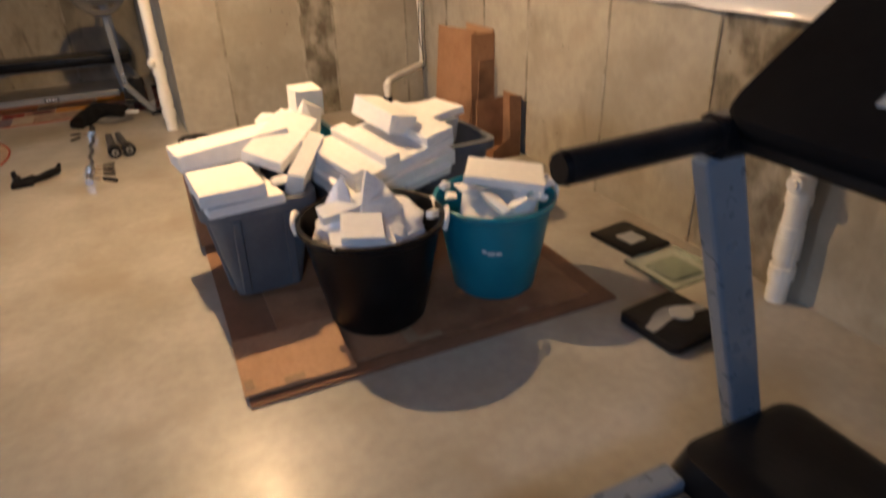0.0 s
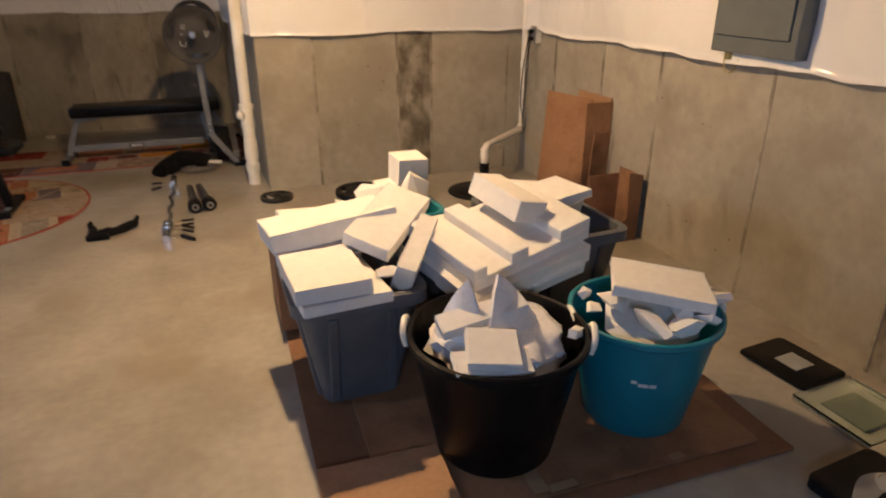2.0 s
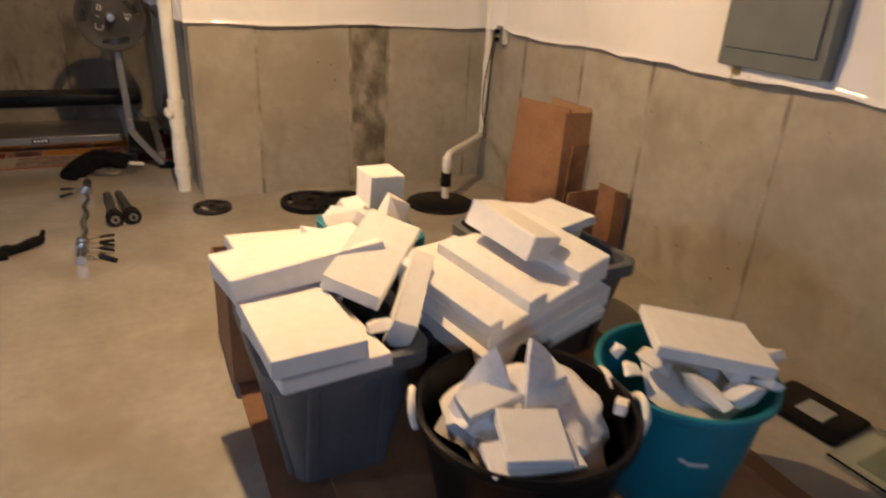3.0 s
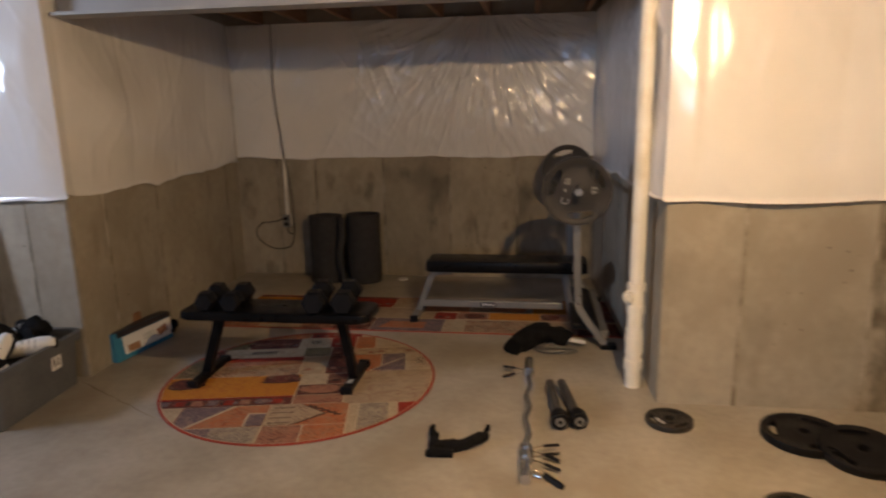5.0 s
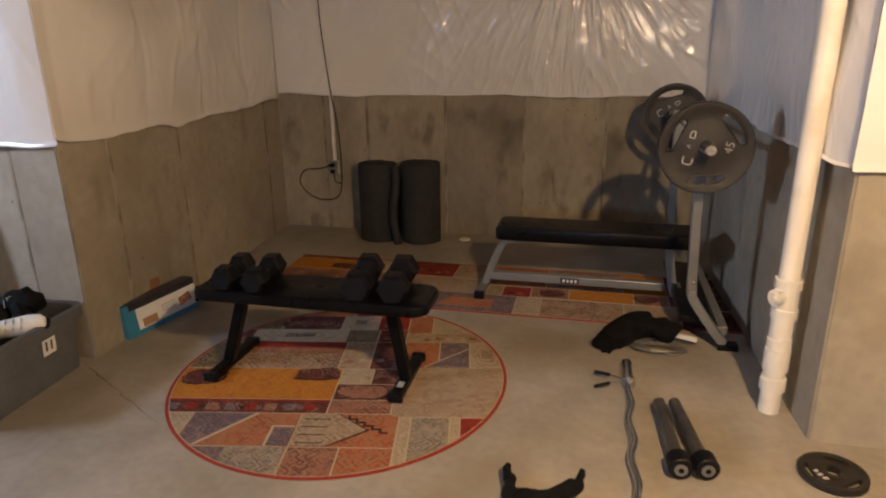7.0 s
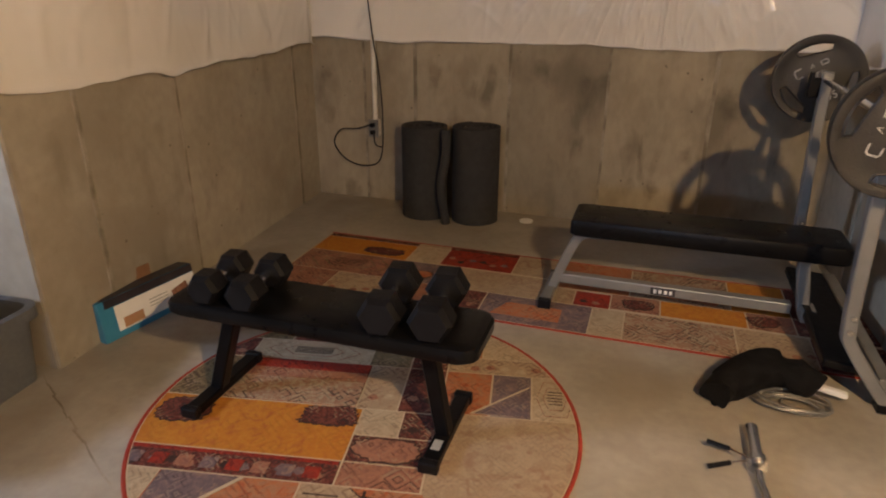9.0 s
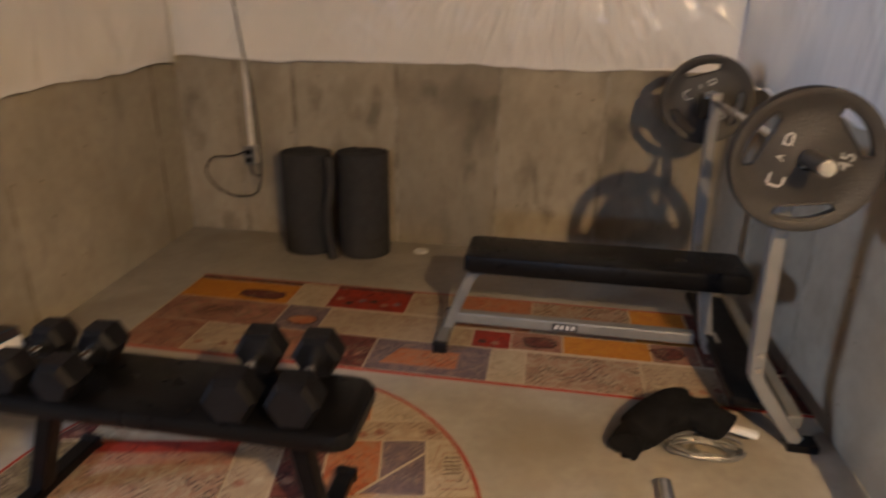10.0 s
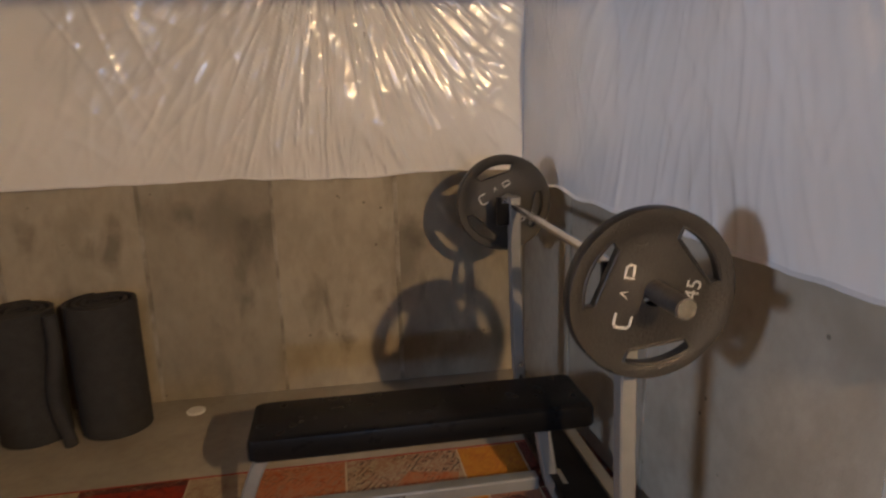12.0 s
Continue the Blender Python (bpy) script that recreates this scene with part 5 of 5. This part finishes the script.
woven(th, [(-0.188, -0.575), (-0.105, -0.575), (-0.105, -0.452), (-0.188, -0.452)], RUGS["grey"], 0.0042)
woven(th, [(-0.094, -0.575), (0.05, -0.575), (0.20, -0.465), (0.06, -0.352), (-0.094, -0.352)], RUG_INK, 0.0040)
woven(th, [(-0.094, -0.575), (0.042, -0.575), (0.188, -0.465), (0.052, -0.352), (-0.094, -0.352)], RUGS["beige"], 0.0042)
for k in range(4):
    yy = -0.56 + 0.055 * k
    woven(th, [(-0.08, yy), (0.03, yy), (0.03, yy + 0.006), (-0.08, yy + 0.006)], RUG_INK, 0.0046)
for k in range(5):
    xx, yy = 0.10 + 0.035 * k, -0.36 - 0.024 * k
    woven(th, [(xx, yy - 0.03), (xx + 0.009, yy - 0.03), (xx + 0.009, yy), (xx, yy)], RUG_INK, 0.0048)
    woven(th, [(xx, yy - 0.03), (xx + 0.035, yy - 0.03), (xx + 0.035, yy - 0.022), (xx, yy - 0.022)], RUG_INK, 0.0049)
woven(th, [(0.38, 0.068), (0.592, 0.068), (0.592, 0.26)], RUG_LINE, 0.0040)
woven(th, [(0.395, 0.068), (0.592, 0.068), (0.592, 0.248)], RUGS["grey"], 0.0042)
blotch(th, 0.13, -0.17, 0.24, 0.12, RUGS["pink"], 4)
for k in range(8):
    woven(th, [(-0.70 + 0.085 * k, -0.325), (-0.65 + 0.085 * k, -0.325), (-0.65 + 0.085 * k, -0.275), (-0.70 + 0.085 * k, -0.275)], RUGS[("grey", "red", "pink")[k % 3]], 0.0040)
woven(th, [(-0.75, -0.256), (-0.01, -0.256), (-0.01, -0.242), (-0.75, -0.242)], RUGS["red"], 0.0041)

th = thing("runner_rug", pose(-1.13, 7.12, 0, 0, 0, 0.3), "long patchwork runner rug under the bench in red, orange and cream", "rug", "patchwork rugs")
part("backing", box((2.90, 0.80, 0.005), (0, 0, 0.0025)), RUG_LINE, th)
for sy in (-0.397, 0.397):
    part("binding", box((2.90, 0.012, 0.006), (0, sy, 0.0031), bevel=0.002), RUG_EDGE, th, "red edge binding")
Z = 0.005
rug_row(th, Z, -0.39, -0.125, (-1.44, -1.14, -0.84, -0.60, -0.32, 0.195, 0.343, 0.816, 1.12, 1.44), ("pink", "beige", "pink", "dark", "grey", "cream", "figured", "beige", "dark"))
rug_row(th, Z, -0.125, 0.125, (-1.44, -0.84, -0.62, 0.0), ("pink", "grey", "worn"))
rug_row(th, Z, -0.12, 0.04, (0.0, 0.096, 0.27), ("beige", "red"))
rug_row(th, Z, -0.11, 0.055, (0.27, 0.50, 0.88, 1.08, 1.44), ("pink", "gold", "pink", "dark"))
rug_row(th, Z, 0.125, 0.345, (-1.44, -0.86, -0.665), ("gold", "cream"))
rug_row(th, Z, 0.345, 0.39, (-1.44, -0.86, -0.665), ("dark", "cream"))
rug_row(th, Z, 0.135, 0.39, (-0.665, -0.26, 0.0), ("red", "worn"))
rug_row(th, Z, 0.055, 0.39, (0.0, 0.354, 0.82, 1.08, 1.44), ("orange", "figured", "gold", "dark"))
# figures on the runner
woven(th, [(-0.26, -0.33), (0.06, -0.33), (0.06, -0.20), (-0.20, -0.20)], RUGS["orange"], 0.0040, 0)
woven(th, [(0.50, 0.10), (0.76, 0.08), (0.80, 0.22), (0.60, 0.26)], RUGS["orange"], 0.0040, 0)
blotch(th, -1.02, 0.21, 0.24, 0.11, RUGS["dark"], 5, 0)
blotch(th, 0.40, -0.03, 0.16, 0.11, RUGS["dark"], 5, 0)
blotch(th, 0.95, -0.03, 0.14, 0.11, RUGS["dark"], 5, 0)
blotch(th, -0.72, -0.03, 0.16, 0.10, RUGS["orange"], 4, 0)
woven(th, [(-0.665, 0.355), (-0.265, 0.355), (-0.265, 0.388), (-0.665, 0.388)], RUGS["dark"], 0.0040, 0)


# ---- rolled foam mats, drain plug ----
def rolled_mat(m, h, rx, ry, label):
    th = thing("rolled_mat", m, label, "exercise mat", "rolled mats")
    pts = []
    for k in range(110):
        a = 2 * math.pi * k / 30
        f = 1 - 0.215 * k / 30
        pts.append((rx * f * math.cos(a), ry * f * math.sin(a)))
    bm = bmesh.new()
    t = 0.018
    out = []
    for p in pts:
        d = math.hypot(*p)
        out.append([(p[0], p[1]), (p[0] * (1 - t / d), p[1] * (1 - t / d))])
    cols = [[bm.verts.new((*q[s], z)) for s, z in ((0, 0), (0, h), (1, h), (1, 0))] for q in out]
    for a, b in zip(cols, cols[1:]):
        for k in range(4):
            bm.faces.new((a[k], a[(k + 1) % 4], b[(k + 1) % 4], b[k]))
    part("roll", bm, MAT_FOAM, th, smooth=True)
    return th


rolled_mat(pose(-2.16, 8.05, 0, 0, 0, 95), 0.60, 0.16, 0.168, "dark grey foam exercise mat rolled up and standing")
rolled_mat(pose(-1.815, 8.06, 0, 0, 0, 120), 0.615, 0.16, 0.168, "dark grey foam exercise mat rolled up and standing")
th = thing("rolled_mat", pose(-1.985, 7.93, 0, 0, 0, 0), "thin dark mat end hanging between the rolls", "exercise mat", "rolled mats")
part("flap", tube(curve_pts([(0.0, 0.0, 0.60), (0.01, -0.02, 0.45), (-0.02, -0.03, 0.25), (0.01, -0.02, 0.0)], 5), [0.03] * 15 + [0.03], 10), MAT_FOAM, th, smooth=True)
th = thing("floor_plug", pose(-1.487, 8.115, 0), "small round white plastic plug on the floor", "plug")
part("disc", lathe([(0, 0), (0.042, 0), (0.045, 0.006), (0.038, 0.012), (0, 0.012)], 24), WHITE, th, smooth=True)


# ---- bars, handles and straps on the floor ----
th = thing("curl_bar", pose(-0.32, 4.93, 0.026), "chrome zigzag curl bar lying on the floor with spring collars", "barbell")
part("shaft", tube(curve_pts([(0, 0.24, 0), (0, 0.30, 0), (0.011, 0.40, 0), (-0.008, 0.54, 0), (0.010, 0.66, 0), (-0.008, 0.80, 0), (0.011, 0.92, 0), (0, 1.02, 0), (0, 1.06, 0)], 6), 0.0135, 12), CHROME, th, smooth=True)
for a, b in ((0.0, 0.22), (1.08, 1.29)):
    part("sleeve", tube([(0, a, 0), (0, b, 0)], 0.0235, 18), CHROME, th, "chrome sleeve", True)
for y, s in ((0.235, 1), (0.16, 1), (1.11, -1)):
    col = part("collar", tube([(0, y - 0.015, 0), (0, y + 0.015, 0)], 0.032, 18), CHROME, th, "chrome spring collar", True)
    for dz, dy in ((0.012, 0.03), (0.0, -0.03)):
        part("prong", tube([(0.03 * s, y, dz), (0.085 * s, y + dy, dz)], 0.003, 6), CHROME, col)
        part("grip", tube([(0.08 * s, y + dy * 0.9, dz), (0.145 * s, y + dy * 1.9, dz - 0.008)], 0.008, 8), RUBBER, col, "black rubber grip")
th = thing("collar_clip", pose(-0.20, 4.96, 0.0, 0, 0, 0), "loose black-gripped spring collar on the floor", "collar")
part("grip", tube([(-0.04, 0.04, 0.012), (0.03, -0.04, 0.012)], 0.013, 8), RUBBER, th)
part("spring", tube(curve_pts([(-0.05, 0.05, 0.012), (-0.08, 0.06, 0.02), (-0.09, 0.03, 0.02), (-0.06, 0.02, 0.012)]), 0.004, 6), CHROME, th)


def loading_handle(m, label):
    th = thing("loading_bar", m, label, "loading bar", "loose dumbbell handles")
    part("tube", tube([(0, 0.02, 0), (0, 0.43, 0)], 0.0235, 18), DARK_STEEL, th, "dark grey steel sleeve", True)
    part("end_ring", tube([(0, -0.02, 0), (0, -0.015, 0), (0, 0.045, 0), (0, 0.05, 0)], [0.038, 0.043, 0.043, 0.038], 20), RUBBER, th, "black end ring", True)
    part("end_face", tube([(0, -0.024, 0), (0, -0.018, 0)], 0.023, 18), STEEL_GREY, th, "grey end face")
    part("end_hole", tube([(0, -0.0255, 0), (0, -0.020, 0)], 0.010, 12), BLACKP, th, "dark bore")
    return th


loading_handle(pose(-0.165, 5.43, 0.044, 0, 0, 5), "grey steel plate-loading dumbbell handle with a black ring")
loading_handle(pose(-0.075, 5.445, 0.044, 0, 0, 9), "grey steel plate-loading dumbbell handle with a black ring")


def soft_shape(name, pts, radii, m, label, category, squash=0.6, seed=1, group=""):
    th = thing(name, m, label, category, group)
    bm = tube(curve_pts(pts, 7), [float(q) for q in np.interp(np.linspace(0, len(radii) - 1, (len(pts) - 1) * 7 + 1), range(len(radii)), radii)], 14)
    for v in bm.verts:
        v.co.z *= squash
        v.co += Vector((0.016, 0.016, 0.010)) * noise.noise(v.co * 24 + Vector((seed, 0, 0))) + Vector((0.03, 0.03, 0.022)) * noise.noise(v.co * 9 + Vector((0, seed, 0)))
        v.co.z = max(v.co.z, 0.001)
    part("cloth", bm, FABRIC, th, smooth=True)
    return th


strap = soft_shape("workout_glove", [(-0.13, 0.05, 0.03), (-0.07, -0.02, 0.035), (0.02, -0.03, 0.035), (0.10, 0.03, 0.035), (0.135, 0.07, 0.04)], [0.02, 0.034, 0.036, 0.034, 0.018], pose(-0.64, 5.215, 0), "crumpled black workout glove on the floor", "glove", seed=3)
part("finger", tube([(-0.11, 0.03, 0.03), (-0.12, 0.075, 0.045), (-0.115, 0.09, 0.05)], [0.016, 0.015, 0.010], 8), FABRIC, strap, smooth=True)
part("finger", tube([(-0.05, -0.03, 0.02), (-0.10, -0.10, 0.02), (0.0, -0.10, 0.02)], [0.025, 0.028, 0.02], 8), FABRIC, strap, smooth=True)
part("finger", tube([(0.125, 0.06, 0.03), (0.14, 0.09, 0.05), (0.14, 0.105, 0.055)], [0.014, 0.013, 0.010], 8), FABRIC, strap, smooth=True)
bag = soft_shape("black_cloth_bag", [(-0.20, -0.10, 0.03), (-0.13, 0.0, 0.07), (-0.03, 0.07, 0.10), (0.09, 0.08, 0.08), (0.16, 0.06, 0.05)], [0.03, 0.075, 0.085, 0.075, 0.04], pose(-0.235, 6.46, 0), "crumpled black cloth bag on the floor", "bag", 0.85, 5)
lump = tube(curve_pts([(-0.20, -0.10, 0.03), (-0.17, -0.05, 0.05), (-0.13, -0.01, 0.05), (-0.10, 0.02, 0.03)], 6), [0.03] + [0.055] * 16 + [0.05, 0.03], 14)
for v in lump.verts:
    v.co += Vector((0.03, 0.03, 0.022)) * noise.noise(v.co * 13 + Vector((2, 0, 9)))
    v.co.z = max(v.co.z, 0.001)
part("sleeve", lump, FABRIC, bag, "crumpled black sleeve", True)
for k in range(6):
    wob = random.Random(k)
    cx, cy, rx, ry = 0.07 + wob.uniform(-0.03, 0.05), -0.03 + wob.uniform(-0.02, 0.02), wob.uniform(0.08, 0.13), wob.uniform(0.04, 0.07)
    part("cord_loop", tube([(cx + rx * math.cos(a) * (1 + 0.1 * math.sin(3 * a + k)), cy + ry * math.sin(a), 0.007 + 0.005 * k) for a in (2 * math.pi * q / 28 for q in range(29))], 0.0042, 6), STEEL_GREY, bag, "grey coiled cord", True)
part("connector", box((0.13, 0.03, 0.022), (0.20, 0.06, 0.05), (0, 6, -8), 0.006), WHITE, bag, "white plastic connector")

# ---- flat box by the alcove's west wall ----
th = thing("product_box", pose(-2.815, 6.23, 0, 0, -7, -9), "long blue and white product carton leaning on its side", "box")
part("carton", box((0.085, 0.50, 0.185), (-0.043, 0, 0.0925), bevel=0.003), BLUE, th, "blue printed carton")
part("front_print", box((0.003, 0.43, 0.115), (0.0006, 0.035, 0.0875)), WHITE, th, "white printed front")
part("top_band", box((0.003, 0.47, 0.036), (0.0008, 0.015, 0.1665)), DARK_PRINT, th, "dark band along the top")
part("picture_print", box((0.003, 0.09, 0.05), (0.0018, 0.16, 0.085), (12, 0, 0)), RUGS["pink"], th, "pinkish printed picture")
part("picture_print", box((0.003, 0.10, 0.045), (0.0018, -0.10, 0.058)), CARD_LIGHT, th, "tan printed picture")
for z in (0.105, 0.09, 0.075):
    part("text_bar", box((0.002, 0.10, 0.005), (0.0014, 0.04, z)), PAPER_GREY, th, "grey line of print")
part("top_face", box((0.080, 0.47, 0.002), (-0.043, 0.012, 0.1862)), DARK_PRINT, th, "dark printed top")
part("torn_flap", box((0.003, 0.30, 0.055), (-0.081, -0.06, 0.214), (0, 4, 0)), CARD, th, "open cardboard flap")
soft_shape("black_cloth", [(0, -0.05, 0.03), (0.0, 0.02, 0.06), (0.02, 0.08, 0.05)], [0.03, 0.05, 0.02], pose(-2.82, 6.50, 0), "small crumpled black cloth beside the carton", "cloth", 0.9, 8)

# ---- tote of shoes and the framed picture ----
shoe_tote = storage_tote(pose(-3.10, 5.385, 0, 0, 0, 4), 0.52, 0.72, 0.31, TOTE, "grey plastic storage tote full of shoes", False, 0.045)
part("sticker", box((0.003, 0.075, 0.075), (0.2445, 0.10, 0.20), (0, 4, 0)), WHITE, shoe_tote, "white printed sticker")
for dy in (-0.018, 0.012):
    part("printed_mark", box((0.003, 0.010, 0.045), (0.2462, 0.10 + dy, 0.205), (0, 4, 0)), DARK_PRINT, shoe_tote, "black stroke on the sticker")


def shoe(m, upper, label):
    th = thing("shoe", m, label, "shoe", "shoes in the tote")
    prof = [(-0.5, 0.30, 0.34), (-0.42, 0.34, 0.42), (-0.2, 0.36, 0.40), (0.0, 0.38, 0.30), (0.25, 0.42, 0.20), (0.42, 0.34, 0.16), (0.5, 0.15, 0.08)]
    loops = []
    for x, w, h in prof:
        loops.append([(x * 0.28, math.cos(radians(a)) * w * 0.11, 0.02 + max(0, math.sin(radians(a))) * h * 0.25) for a in range(0, 360, 24)])
    part("upper", loft(loops), upper, th, smooth=True)
    sole = [(x * 0.288, s * w * 0.12) for s, seq in ((1, prof), (-1, prof[::-1])) for x, w, _ in seq]
    part("sole", prism(sole, 0.0, 0.024), RUBBER if upper is WHITE else WHITE, th, "rubber sole")
    for k in range(3):
        part("lace", tube([(0.0 + k * 0.028, -0.025, 0.088 - k * 0.009), (0.006 + k * 0.028, 0.025, 0.088 - k * 0.009)], 0.004, 6), PAPER_GREY, th)
    return th


shoe(pose(-2.97, 5.25, 0.31, 30, -55, 70), WHITE, "white trainer standing on its heel in the tote")
shoe(pose(-2.98, 5.47, 0.29, 60, -10, 20), WHITE, "white trainer lying on its side in the tote")
shoe(pose(-3.08, 5.60, 0.30, -20, -20, 150), FABRIC, "black shoe in the tote")
shoe(pose(-3.15, 5.33, 0.28, 20, 10, 110), PAPER_GREY, "grey trainer in the tote")
shoe(pose(-2.99, 5.12, 0.27, 10, -5, 60), RUBBER, "dark trainer in the tote")
shoe(pose(-3.2, 5.18, 0.27, -30, 15, 10), WHITE, "white trainer in the tote")
shoe(pose(-3.15, 5.52, 0.27, 0, 25, 60), RUBBER, "black trainer in the tote")
chunk((-3.10, 5.38, 0.17), (0.36, 0.5, 0.16), 90, label="heap of dark shoes lower in the tote", mat=FABRIC)
soft_shape("knitted_cap", [(0, -0.07, 0.02), (0, 0.0, 0.06), (0.0, 0.07, 0.03)], [0.04, 0.075, 0.04], pose(-3.03, 5.60, 0.31, 0, 0, 30), "black knitted cap on top of the shoes", "cap", 0.9, 11)

th = thing("framed_picture", pose(-3.615, 5.60, 0, -8, 0, 0), "dark framed picture leaning on the wall behind the tote", "picture frame")
for sz, c in (((0.05, 0.03, 1.0), (0.22, 0, 0.5)), ((0.05, 0.03, 1.0), (-0.22, 0, 0.5)), ((0.39, 0.03, 0.05), (0, 0, 0.975)), ((0.39, 0.03, 0.05), (0, 0, 0.025))):
    part("frame_side", box(sz, c, bevel=0.005), FRAME, th, "dark brown frame")
pic = part("picture", box((0.40, 0.01, 0.90), (0, 0.008, 0.5)), FRAME, th, "brownish printed picture")
r = random.Random(4)
for k in range(14):
    part("picture_print", box((r.uniform(0.05, 0.16), 0.002, r.uniform(0.03, 0.10)), (r.uniform(-0.12, 0.12), 0.0014 - 0.0001 * k, 0.10 + 0.058 * k)), r.choice([RUGS["olive"], RUGS["dark"], CARD_DARK, RUGS["beige"], FRAME, FRAME]), pic)

# ---- form panels on the concrete walls ----
def wall_panels(parent, a, b, cuts, z1=1.14, dark=(), side=1, plain=None):
    """Proud concrete form panels along a line in plan, between the cuts, with a raised joint at each."""
    a, b = Vector((*a, 0)), Vector((*b, 0))
    d = (b - a).normalized()
    nrm = Vector((-d.y, d.x, 0)) * side
    turn = math.degrees(math.atan2(d.y, d.x))
    for k, (u0, u1) in enumerate(zip(cuts, cuts[1:])):
        r = random.Random(int(u0 * 977) + int(a.x * 31))
        t = 0.004 + 0.004 * r.random()
        c = a + d * ((u0 + u1) / 2)
        bm = box((u1 - u0 - 0.004, 2 * t, z1), (0, 0, z1 / 2))
        part("panel", bm, CONC_DARK if k in dark else plain or CONC, parent, m=pose(c.x, c.y, 0, 0, 0, turn))
        if k:
            q = a + d * u0
            part("joint", box((0.016 + 0.012 * r.random(), 0.020, z1), (0, 0, z1 / 2), bevel=0.003), SEAM, parent, m=pose(q.x, q.y, 0, 0, 0, turn))


wall_panels(east, (XR, YF), (XR, YN), [0.0, 0.5, 1.10, 1.66, 2.42, 3.13, 3.60, 4.2, 4.8, 5.4, 6.1, 6.77], dark=(5,), side=1)
wall_panels(pier, (PIER_F, YF), (XR, YF), [0.0, 0.37, 0.96, 1.215, 1.82, 1.95], dark=(2,), side=1)
wall_panels(back, (JOG_B, YB), (PIER_B, YB), [0.0, 0.40, 0.77, 1.41, 2.02, 2.62, 3.29], side=1, plain=CONC_OLD)
wall_panels(jog, (JOG_F, YF), (JOG_B, YB), [0.0, 0.34, 0.97, 2.2, 2.5], side=1)
wall_panels(jog, (XL, YF), (JOG_F, YF), [0.0, 0.6, 1.2, 1.8, 2.05, 2.31], side=1)
wall_panels(pier, (PIER_F, YF), (PIER_B, YB), [0.0, 1.25, 1.9, 2.49], side=1)
